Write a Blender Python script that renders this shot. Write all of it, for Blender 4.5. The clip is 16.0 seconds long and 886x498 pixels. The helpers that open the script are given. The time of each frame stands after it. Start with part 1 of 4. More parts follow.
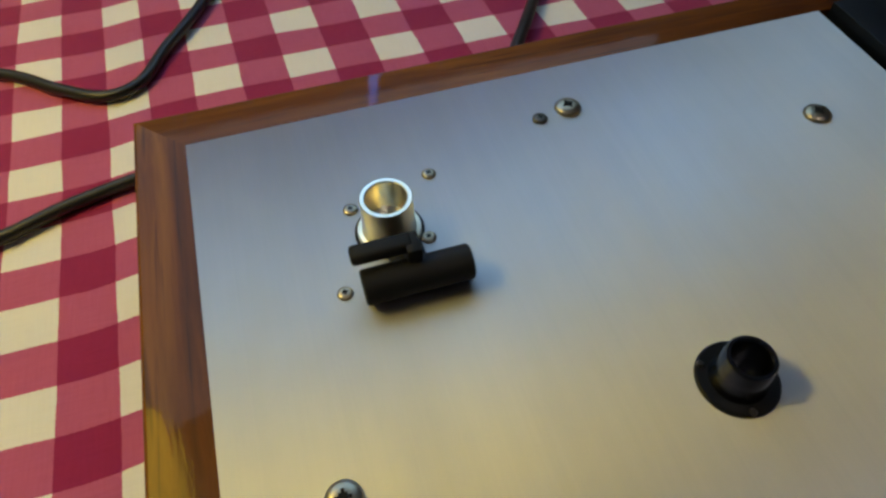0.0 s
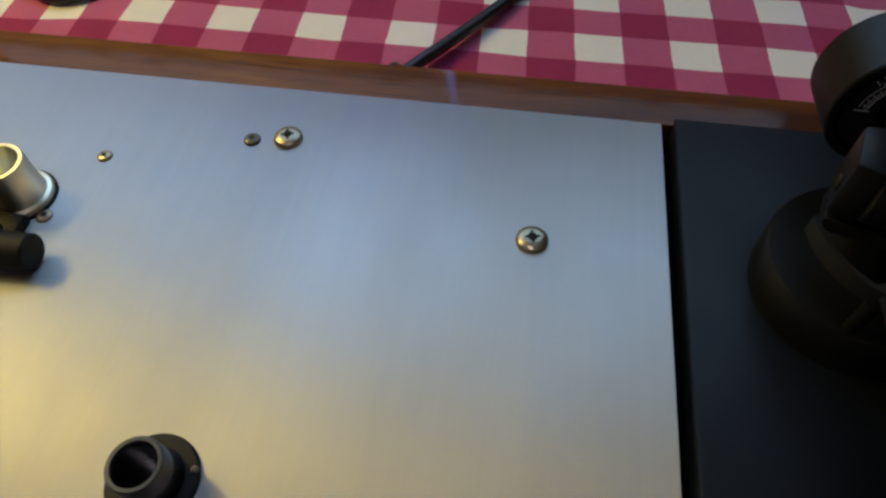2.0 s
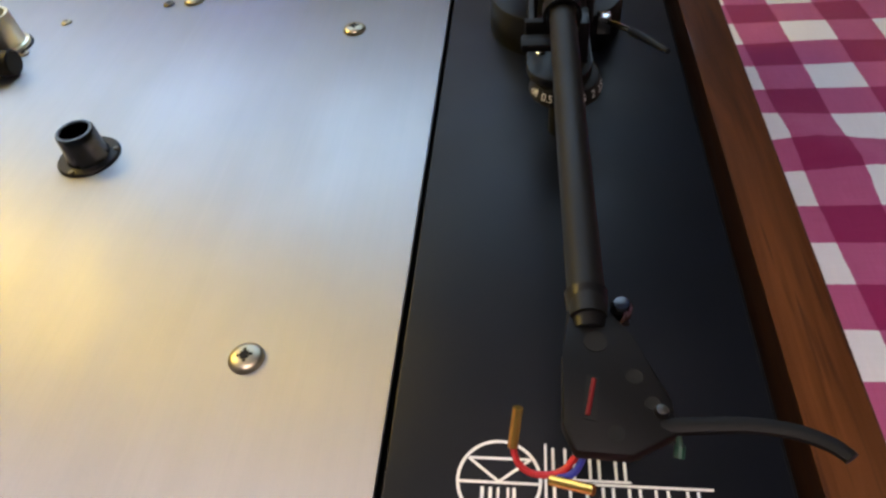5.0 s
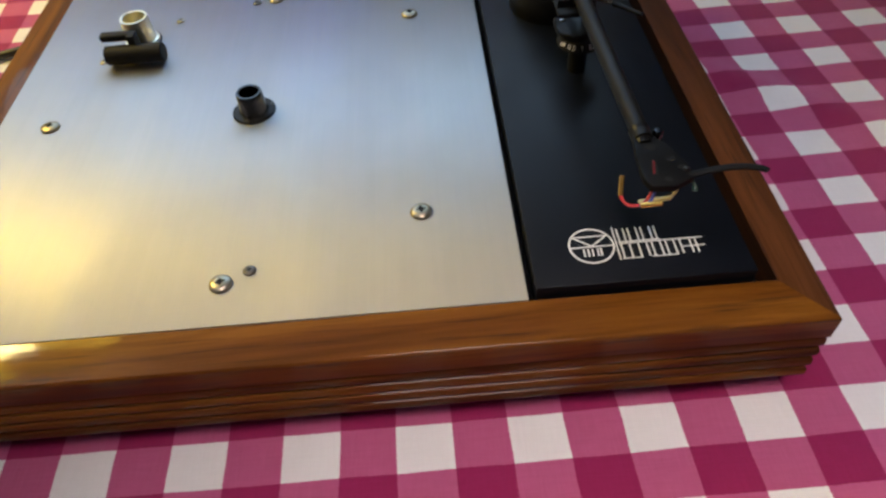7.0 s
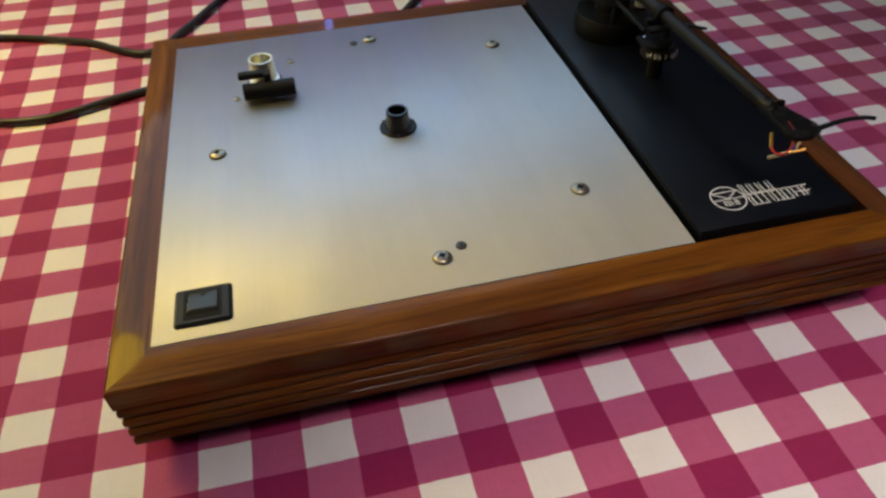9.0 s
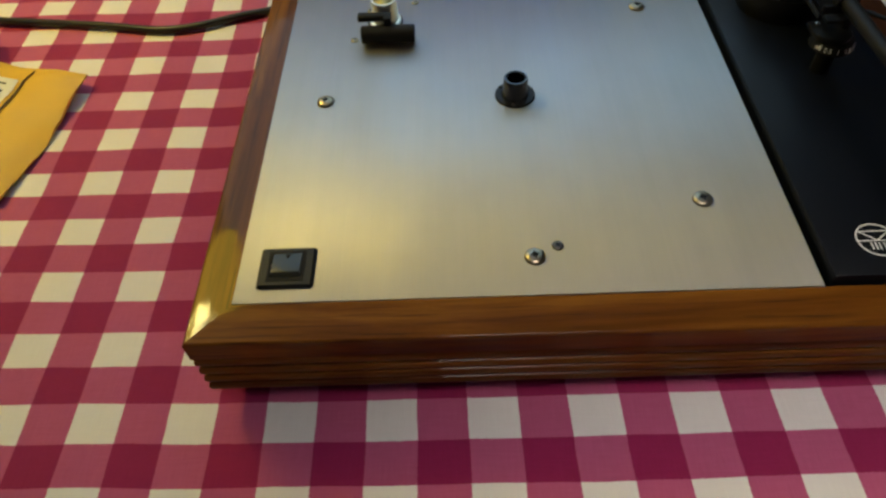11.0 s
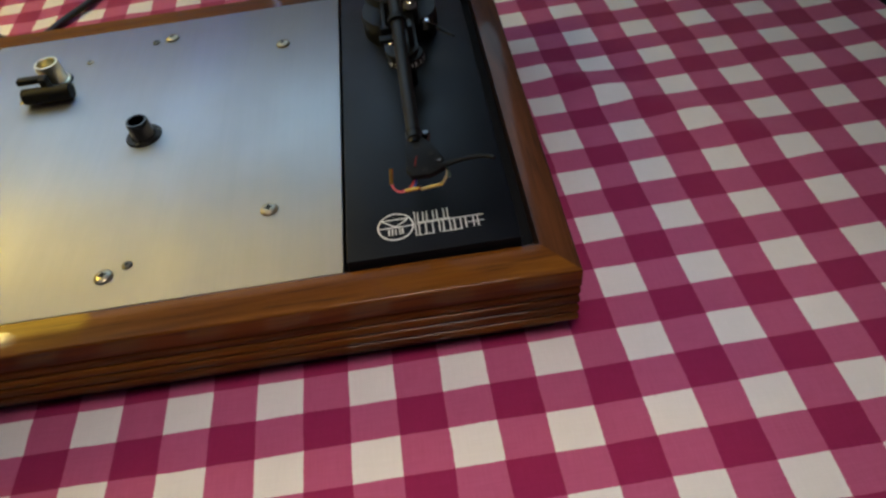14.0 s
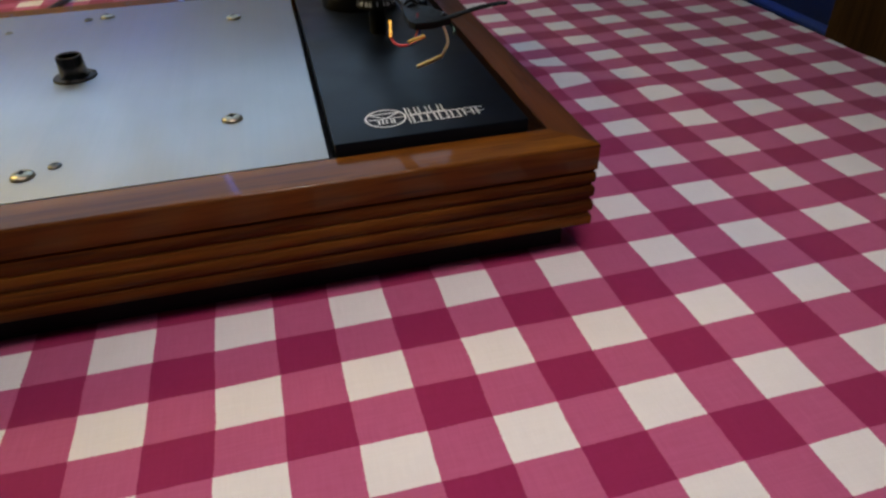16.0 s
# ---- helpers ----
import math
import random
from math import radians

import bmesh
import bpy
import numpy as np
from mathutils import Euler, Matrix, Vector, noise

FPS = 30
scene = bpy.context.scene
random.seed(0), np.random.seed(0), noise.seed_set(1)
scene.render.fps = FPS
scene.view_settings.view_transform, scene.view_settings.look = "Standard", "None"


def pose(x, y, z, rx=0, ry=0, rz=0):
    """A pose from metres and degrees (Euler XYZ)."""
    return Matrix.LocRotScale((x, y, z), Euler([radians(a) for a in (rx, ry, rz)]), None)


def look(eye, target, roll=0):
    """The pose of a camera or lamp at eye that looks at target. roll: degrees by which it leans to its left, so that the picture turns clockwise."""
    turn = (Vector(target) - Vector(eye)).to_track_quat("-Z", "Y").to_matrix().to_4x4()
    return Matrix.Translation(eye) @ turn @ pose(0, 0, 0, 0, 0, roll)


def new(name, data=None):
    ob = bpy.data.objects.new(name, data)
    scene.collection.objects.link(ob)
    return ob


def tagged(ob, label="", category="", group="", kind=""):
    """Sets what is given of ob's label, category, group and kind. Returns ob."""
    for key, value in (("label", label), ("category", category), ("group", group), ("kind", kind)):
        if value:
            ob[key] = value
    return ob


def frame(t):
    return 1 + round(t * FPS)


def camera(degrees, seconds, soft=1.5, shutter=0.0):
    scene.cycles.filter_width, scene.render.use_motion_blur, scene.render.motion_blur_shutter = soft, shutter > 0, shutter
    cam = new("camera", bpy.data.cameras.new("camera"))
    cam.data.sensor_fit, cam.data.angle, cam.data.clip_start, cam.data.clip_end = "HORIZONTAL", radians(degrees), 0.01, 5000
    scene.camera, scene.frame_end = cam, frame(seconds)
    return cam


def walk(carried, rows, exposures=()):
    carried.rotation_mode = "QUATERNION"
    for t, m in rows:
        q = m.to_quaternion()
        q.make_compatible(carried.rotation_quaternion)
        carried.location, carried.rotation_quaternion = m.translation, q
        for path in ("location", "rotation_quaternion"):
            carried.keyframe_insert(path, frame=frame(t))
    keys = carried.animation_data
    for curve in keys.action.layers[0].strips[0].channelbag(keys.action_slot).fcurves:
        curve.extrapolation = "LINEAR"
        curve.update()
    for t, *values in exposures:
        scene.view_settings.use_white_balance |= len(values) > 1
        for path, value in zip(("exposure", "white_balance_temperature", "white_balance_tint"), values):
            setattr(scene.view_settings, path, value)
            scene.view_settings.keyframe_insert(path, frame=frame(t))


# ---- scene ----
cam = camera(67, 16.0, soft=2.6)
PATH = [
    (0, (0.0660, 0.1145, 0.2880), (0.1310, 0.3482, -0.0300), -1.72),
    (0.5, (0.1190, 0.1357, 0.2904), (0.1499, 0.3649, -0.0359), -2.83),
    (1, (0.1743, 0.1374, 0.2874), (0.1828, 0.3670, -0.0401), -1.25),
    (1.5, (0.2191, 0.1435, 0.2872), (0.2065, 0.3714, -0.0412), -0.80),
    (2, (0.2628, 0.1364, 0.2837), (0.2246, 0.3644, -0.0428), -1.25),
    (2.5, (0.3121, 0.1356, 0.2901), (0.2513, 0.3591, -0.0360), -5.54),
    (3, (0.3485, 0.1210, 0.2836), (0.2774, 0.3543, -0.0335), -6.42),
    (3.5, (0.3676, 0.0910, 0.2750), (0.3021, 0.3362, -0.0340), -7.17),
    (4, (0.3620, 0.0589, 0.2746), (0.2983, 0.3073, -0.0324), -7.02),
    (4.5, (0.3590, 0.0148, 0.2719), (0.3069, 0.2728, -0.0293), -5.87),
    (5, (0.3537, -0.0220, 0.2679), (0.3058, 0.2429, -0.0279), -7.20),
    (5.2, (0.3505, -0.0321, 0.2682), (0.3030, 0.2320, -0.0284), -7.73),
    (5.9, (0.3304, -0.0698, 0.2854), (0.2963, 0.1920, -0.0152), -7.43),
    (6.6, (0.2958, -0.1269, 0.3242), (0.2858, 0.1334, 0.0206), -5.66),
    (7.3, (0.2660, -0.1838, 0.3679), (0.2715, 0.0835, 0.0704), -4.52),
    (7.5, (0.2538, -0.2125, 0.3911), (0.2624, 0.0632, 0.1014), -4.44),
    (8, (0.2126, -0.2298, 0.4042), (0.2333, 0.0473, 0.1165), -2.83),
    (8.5, (0.1733, -0.2243, 0.3874), (0.2165, 0.0527, 0.1021), -1.77),
    (9, (0.1197, -0.2079, 0.3655), (0.1806, 0.0697, 0.0840), -1.64),
    (9.5, (0.0541, -0.1806, 0.3670), (0.1240, 0.0885, 0.0794), -2.61),
    (9.7, (0.0424, -0.1735, 0.3666), (0.1136, 0.0824, 0.0675), -0.70),
    (10.4, (0.0652, -0.1632, 0.3701), (0.1071, 0.0811, 0.0562), -0.00),
    (11.1, (0.1468, -0.1662, 0.3787), (0.1308, 0.0821, 0.0655), -3.94),
    (11.8, (0.2217, -0.1807, 0.3867), (0.1711, 0.0685, 0.0779), -7.58),
    (12, (0.2419, -0.1888, 0.3890), (0.1902, 0.0614, 0.0812), -8.32),
    (12.5, (0.2836, -0.1992, 0.3912), (0.2374, 0.0564, 0.0870), -8.94),
    (13, (0.3154, -0.2038, 0.3890), (0.2808, 0.0596, 0.0900), -8.34),
    (13.5, (0.3478, -0.2122, 0.3861), (0.3268, 0.0536, 0.0879), -8.77),
    (14, (0.3729, -0.2212, 0.3847), (0.3731, 0.0431, 0.0845), -8.60),
    (14.5, (0.3905, -0.2298, 0.3874), (0.4136, 0.0336, 0.0872), -8.76),
    (15, (0.3954, -0.2448, 0.3426), (0.4072, 0.0386, 0.0606), -7.49),
    (15.5, (0.3618, -0.2491, 0.2777), (0.4085, 0.0582, 0.0260), -1.88),
    (16, (0.3028, -0.2685, 0.2508), (0.3761, 0.0479, 0.0173), -1.95),
]
# seconds, stops, kelvin, tint
STOPS = [(0, -0.77, 5840, 17), (0.5, -0.72, 5840, 17), (1.5, -0.74, 5840, 20), (2.5, -0.34, 6040, 23), (3.5, 0.00, 6230, 28), (4.0, 0.05, 6360, 28), (5.0, 0.14, 6410, 26),
         (7.5, -0.23, 6130, 23), (8.0, -0.36, 6110, 23), (9.5, -0.51, 6200, 20), (11.8, -0.87, 6330, 12), (12.5, -0.81, 6280, 12), (13.5, -0.61, 6280, 14), (14.5, -0.57, 6260, 22),
         (15.0, -0.49, 6210, 22), (16, -0.54, 6130, 23)]
walk(cam, [(t, look(eye, target, roll)) for t, eye, target, roll in PATH], STOPS)

# ---- world and lights ----
world = bpy.data.worlds.new("room_dusk")
scene.world = world
world.use_nodes = True
world.node_tree.nodes["Background"].inputs[0].default_value = (0.30, 0.36, 0.50, 1)
world.node_tree.nodes["Background"].inputs[1].default_value = 0.05


def area_lamp(name, place, target, size, size_y, watts, colour, shape="RECTANGLE"):
    data = bpy.data.lights.new(name, "AREA")
    data.shape, data.size, data.size_y, data.energy, data.color = shape, size, size_y, watts, colour
    ob = new(name, data)
    ob.matrix_world = look(place, target)
    return ob


# Fill added before the shut blind, for window light its slats would stop
area_lamp("window_fill", (0.06, 0.800, 0.55), (0.06, 0.0, 0.36), 1.04, 0.90, 7.3, (0.55, 0.85, 1.0))
area_lamp("arc_lamp_bulb", (-0.345, 0.388, 0.640), (0.05, 0.16, 0.0), 0.064, 0.064, 2.1, (1.0, 0.79, 0.22), "DISK")
# Unseen pendant, added: narrow cone keeps its light on the front cloth
area_lamp("added_pendant_fill", (0.33, -0.40, 1.34), (0.36, -0.07, 0.0), 0.50, 0.50, 0.80, (1.0, 0.88, 0.76), "DISK").data.spread = radians(34)
# Unseen uplighter, added so the top plate reflects a lit ceiling
area_lamp("added_ceiling_fill", (-1.15, 0.45, 1.16), (-1.10, 0.40, 2.0), 0.24, 0.24, 12.0, (0.85, 1.0, 0.98), "DISK")


# ---- materials ----
def material(name, base=(0.5, 0.5, 0.5), rough=0.5, metal=0.0, coat=0.0, coat_rough=0.05, spec=0.5):
    m = bpy.data.materials.new(name)
    m.use_nodes = True
    b = m.node_tree.nodes["Principled BSDF"]
    b.inputs["Base Color"].default_value = (*base, 1)
    b.inputs["Roughness"].default_value = rough
    b.inputs["Metallic"].default_value = metal
    b.inputs["Coat Weight"].default_value = coat
    b.inputs["Coat Roughness"].default_value = coat_rough
    b.inputs["Specular IOR Level"].default_value = spec
    return m, m.node_tree, b


def node(tree, kind, **inputs):
    n = tree.nodes.new(kind)
    for key, value in inputs.items():
        n.inputs[key.replace("_", " ")].default_value = value
    return n


def maths(tree, op, a, b=None):
    n = tree.nodes.new("ShaderNodeMath")
    n.operation = op
    for i, v in enumerate((a, b)):
        if v is None:
            continue
        if isinstance(v, (int, float)):
            n.inputs[i].default_value = v
        else:
            tree.links.new(v, n.inputs[i])
    return n.outputs[0]


def blend(tree, factor, a, b, mode="MIX"):
    n = tree.nodes.new("ShaderNodeMix")
    n.data_type, n.blend_type = "RGBA", mode
    for socket, v in ((n.inputs[0], factor), (n.inputs[6], a), (n.inputs[7], b)):
        if isinstance(v, (int, float)):
            socket.default_value = v
        elif isinstance(v, tuple):
            socket.default_value = (*v, 1)
        else:
            tree.links.new(v, socket)
    return n.outputs[2]


def coords(tree, scale=(1, 1, 1)):
    tc = tree.nodes.new("ShaderNodeTexCoord")
    mp = tree.nodes.new("ShaderNodeMapping")
    mp.inputs["Scale"].default_value = scale
    tree.links.new(tc.outputs["Object"], mp.inputs["Vector"])
    return mp.outputs[0]


def noise_of(tree, vector, scale, detail=4.0, rough=0.55):
    n = node(tree, "ShaderNodeTexNoise", Scale=scale, Detail=detail, Roughness=rough)
    tree.links.new(vector, n.inputs["Vector"])
    return n.outputs["Fac"]


def ramp(tree, value, *stops):
    n = tree.nodes.new("ShaderNodeValToRGB")
    e = n.color_ramp.elements
    e[0].position, e[0].color = stops[0][0], (*stops[0][1], 1)
    e[1].position, e[1].color = stops[-1][0], (*stops[-1][1], 1)
    for pos, col in stops[1:-1]:
        s = e.new(pos)
        s.color = (*col, 1)
    tree.links.new(value, n.inputs[0])
    return n.outputs[0]


def bump(tree, bsdf, height, strength, distance):
    n = node(tree, "ShaderNodeBump", Strength=strength, Distance=distance)
    tree.links.new(height, n.inputs["Height"])
    tree.links.new(n.outputs[0], bsdf.inputs["Normal"])
    return n


def vary_rough(tree, bsdf, value, low, high):
    n = tree.nodes.new("ShaderNodeMapRange")
    n.inputs["To Min"].default_value, n.inputs["To Max"].default_value = low, high
    n.inputs["From Min"].default_value, n.inputs["From Max"].default_value = 0.3, 0.7
    tree.links.new(value, n.inputs["Value"])
    tree.links.new(n.outputs[0], bsdf.inputs["Roughness"])


def wood(name, along, dark=(0.046, 0.013, 0.002), mid=(0.118, 0.038, 0.004), light=(0.198, 0.076, 0.008), coat=0.28, rough=0.42):
    m, t, b = material(name, rough=rough, coat=coat, coat_rough=0.05)
    s = [55.0, 55.0, 55.0]
    s[along] = 3.2
    v = coords(t, tuple(s))
    warp = noise_of(t, coords(t, tuple(7.0 if i != along else 2.0 for i in range(3))), 1.0, 2.0)
    tex = t.nodes.new("ShaderNodeVectorMath")
    tex.operation = "MULTIPLY_ADD"
    comb = t.nodes.new("ShaderNodeCombineXYZ")
    for i in range(3):
        t.links.new(warp, comb.inputs[i])
    tex.inputs[1].default_value = (3.0, 3.0, 3.0)
    t.links.new(comb.outputs[0], tex.inputs[0])
    t.links.new(v, tex.inputs[2])
    figure = noise_of(t, tex.outputs[0], 0.55, 6.0, 0.6)
    fine = noise_of(t, tex.outputs[0], 5.0, 4.0, 0.6)
    col = ramp(t, figure, (0.30, dark), (0.45, mid), (0.58, light), (0.72, mid))
    col = blend(t, 0.35, col, ramp(t, fine, (0.35, (0.25, 0.2, 0.15)), (0.6, (1, 1, 1))), "MULTIPLY")
    # long dark pores and a few blackish streaks
    pv = [420.0, 420.0, 420.0]
    pv[along] = 16.0
    pores = noise_of(t, coords(t, tuple(pv)), 1.0, 2.0, 0.5)
    col = blend(t, ramp(t, pores, (0.30, (0.6, 0.6, 0.6)), (0.42, (0, 0, 0))), col, (0.022, 0.009, 0.006))
    sv = [150.0, 150.0, 150.0]
    sv[along] = 5.0
    streak = noise_of(t, coords(t, tuple(sv)), 1.0, 3.0, 0.5)
    patch = noise_of(t, coords(t, tuple(9.0 if i == along else 30.0 for i in range(3))), 1.0, 2.0)
    amount = maths(t, "MULTIPLY", ramp(t, streak, (0.33, (1, 1, 1)), (0.43, (0, 0, 0))), ramp(t, patch, (0.42, (0, 0, 0)), (0.6, (0.5, 0.5, 0.5))))
    col = blend(t, amount, col, (0.030, 0.010, 0.009))
    t.links.new(col, b.inputs["Base Color"])
    b.inputs["Specular IOR Level"].default_value = 0.06
    vary_rough(t, b, fine, rough - 0.06, rough + 0.1)
    bump(t, b, fine, 0.08, 0.0004)
    # lacquer that follows the grain a little, so highlights break up
    lacquer = node(t, "ShaderNodeBump", Strength=0.36, Distance=0.0006)
    t.links.new(maths(t, "ADD", figure, maths(t, "MULTIPLY", fine, 0.35)), lacquer.inputs["Height"])
    t.links.new(lacquer.outputs[0], b.inputs["Coat Normal"])
    return m


WOOD_X = wood("walnut_along_x", 0)
REED_X = wood("unpolished_walnut_along_x", 0, coat=0.10, rough=0.5)
REED_Y = wood("unpolished_walnut_along_y", 1, coat=0.10, rough=0.5)
WOOD_Y = wood("walnut_along_y", 1)
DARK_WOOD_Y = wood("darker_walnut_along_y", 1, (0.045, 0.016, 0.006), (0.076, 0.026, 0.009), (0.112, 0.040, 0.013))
CABINET = wood("dark_cabinet_wood", 2, (0.020, 0.010, 0.004), (0.055, 0.026, 0.008), (0.085, 0.042, 0.014), 0.1, 0.5)


def brushed():
    m, t, b = material("brushed_aluminium", (0.70, 0.70, 0.69), 0.47, 1.0)
    lines = noise_of(t, coords(t, (1100, 9, 300)), 1.0, 3.0)
    cloud = noise_of(t, coords(t), 16.0, 3.0)
    fine = noise_of(t, coords(t), 420.0, 2.0)
    col = blend(t, lines, (0.525, 0.535, 0.545), (0.56, 0.565, 0.57))
    bands = noise_of(t, coords(t, (90, 2.2, 30)), 1.0, 4.0, 0.65)
    smear = noise_of(t, coords(t, (14, 6, 6)), 1.0, 5.0, 0.65)
    col = blend(t, 0.16, col, ramp(t, cloud, (0.35, (0.7, 0.7, 0.7)), (0.65, (1, 1, 1))), "MULTIPLY")
    col = blend(t, 0.22, col, ramp(t, bands, (0.35, (0.72, 0.72, 0.72)), (0.65, (1, 1, 1))), "MULTIPLY")
    t.links.new(col, b.inputs["Base Color"])
    vary_rough(t, b, maths(t, "ADD", maths(t, "MULTIPLY", smear, 0.65), maths(t, "MULTIPLY", bands, 0.35)), 0.53, 0.72)
    b.inputs["Anisotropic"].default_value = 0.78
    across = node(t, "ShaderNodeCombineXYZ", X=1.0, Y=0.0, Z=0.0)
    t.links.new(across.outputs[0], b.inputs["Tangent"])
    bump(t, b, maths(t, "ADD", lines, fine), 0.008, 0.0002)
    return m


PLATE = brushed()


def plain(name, base, rough, metal=0.0, grain=900.0, amount=0.12, relief=0.03, spec=0.5):
    """A surface of one colour with fine grain and a faint larger unevenness."""
    m, t, b = material(name, base, rough, metal, spec=spec)
    v = coords(t)
    small, large = noise_of(t, v, grain, 3.0), noise_of(t, v, 30.0, 3.0)
    low = tuple(c * (1 - amount) for c in base)
    high = tuple(min(1.0, c * (1 + amount)) for c in base)
    t.links.new(blend(t, large, low, high), b.inputs["Base Color"])
    vary_rough(t, b, large, max(0.02, rough - 0.05), rough + 0.06)
    bump(t, b, small, relief, 0.0004)
    return m


BOARD = plain("satin_black_laminate", (0.0032, 0.0044, 0.0072), 0.40, grain=2200, relief=0.05, spec=0.18)
BASE_BLACK = plain("black_hardboard", (0.007, 0.007, 0.007), 0.75, spec=0.12)
ARM_BLACK = plain("black_anodised_metal", (0.0045, 0.0045, 0.0045), 0.40, 0.0, spec=0.22)
ARM_GREY = plain("dark_grey_anodised_tube", (0.0068, 0.0064, 0.0054), 0.5, 0.0, spec=0.20)
PLASTIC = plain("black_moulded_plastic", (0.0035, 0.0035, 0.0035), 0.55, spec=0.14)
RUBBER = plain("black_rubber", (0.006, 0.006, 0.006), 0.6, spec=0.25)
CHROME = plain("chromed_steel", (0.72, 0.71, 0.68), 0.12, 1.0, relief=0.01)
PALE_STEEL = plain("pale_satin_steel", (0.24, 0.245, 0.25), 0.42, 0.6)
NICKEL = plain("nickel_screw", (0.34, 0.30, 0.215), 0.33, 1.0, relief=0.02)
DULL_SCREW = plain("dull_dark_screw", (0.11, 0.10, 0.085), 0.35, 1.0, relief=0.04)
# Near-black for shade drawn in recesses, holes and slots, and for the pointer
SHADE_AND_MARK_BLACK = plain("near_black_shade_and_mark", (0.006, 0.006, 0.005), 0.7, spec=0.2)
ALUMINIUM = plain("turned_aluminium", (0.82, 0.79, 0.64), 0.34, 1.0, relief=0.02)
GUNMETAL = plain("dark_bearing_steel", (0.085, 0.085, 0.09), 0.22, 1.0)
FAINT_PRINT = plain("faint_grey_print", (0.10, 0.10, 0.095), 0.5)
PRINT = plain("white_print", (0.76, 0.76, 0.72), 0.5)
DIM_PRINT = plain("grey_print", (0.34, 0.34, 0.33), 0.5)
SWITCH = plain("dark_grey_switch_plastic", (0.010, 0.010, 0.009), 0.42, spec=0.25)
SWITCH_KEY = plain("smoked_switch_key", (0.030, 0.032, 0.025), 0.28, spec=0.35)
YELLOW_GOLD = plain("gold_plated_clip", (0.80, 0.50, 0.12), 0.25, 0.9)
PALE_GOLD = plain("pale_gold_clip", (0.72, 0.58, 0.26), 0.3, 0.6)
RED_WIRE = plain("red_insulation", (0.45, 0.02, 0.02), 0.4)
# Darker copy of the red insulation, for the lead shaded in its slot
SHADED_RED_WIRE = plain("shaded_red_insulation", (0.13, 0.008, 0.008), 0.6, spec=0.2)
# Brown of the thin cable, also of the label's painted shadow
BROWN_WIRE_AND_SHADOW = plain("brown_sheath_and_shadow", (0.060, 0.026, 0.010), 0.45)
BLUE_WIRE = plain("blue_insulation", (0.02, 0.03, 0.25), 0.4)
GREEN_WIRE = plain("green_insulation", (0.012, 0.06, 0.035), 0.4)
WHITE_WIRE = plain("white_insulation", (0.70, 0.60, 0.38), 0.4)
CABLE = plain("black_cable_sheath", (0.010, 0.010, 0.010), 0.38)
ENVELOPE = plain("yellow_kraft_paper", (0.66, 0.40, 0.025), 0.55, grain=400, amount=0.10, relief=0.15)
PAPER = plain("white_label_paper", (0.66, 0.66, 0.62), 0.5)
GREY_PAPER = plain("pale_grey_paper", (0.34, 0.34, 0.32), 0.6)
INK = plain("black_ink", (0.03, 0.03, 0.03), 0.5)
WALL = plain("painted_plaster", (0.40, 0.43, 0.43), 0.85, grain=120, relief=0.08)
PALE_WALL = plain("grey_painted_plaster", (0.17, 0.185, 0.20), 0.85, grain=120, relief=0.08)
CEILING = plain("white_ceiling_paint", (0.75, 0.73, 0.70), 0.9, grain=120, relief=0.08)
BLIND = plain("pale_grey_blind_fabric", (0.46, 0.46, 0.47), 0.85, grain=600, amount=0.08, relief=0.1)
FLOOR = wood("dark_floorboards", 1, (0.02, 0.012, 0.006), (0.05, 0.028, 0.012), (0.08, 0.045, 0.02), 0.2, 0.4)
DENIM = plain("dark_blue_fabric", (0.008, 0.018, 0.055), 0.85, grain=700, amount=0.25, relief=0.3)
# Lighter copy of the cushion's blue, for its lit edge
LIT_EDGE_BLUE = plain("lit_edge_blue_cord", (0.03, 0.07, 0.26), 0.7, grain=700, amount=0.2, relief=0.2)
DARK_FABRIC = plain("black_blue_fabric", (0.006, 0.008, 0.016), 0.85, grain=700, amount=0.25, relief=0.3)


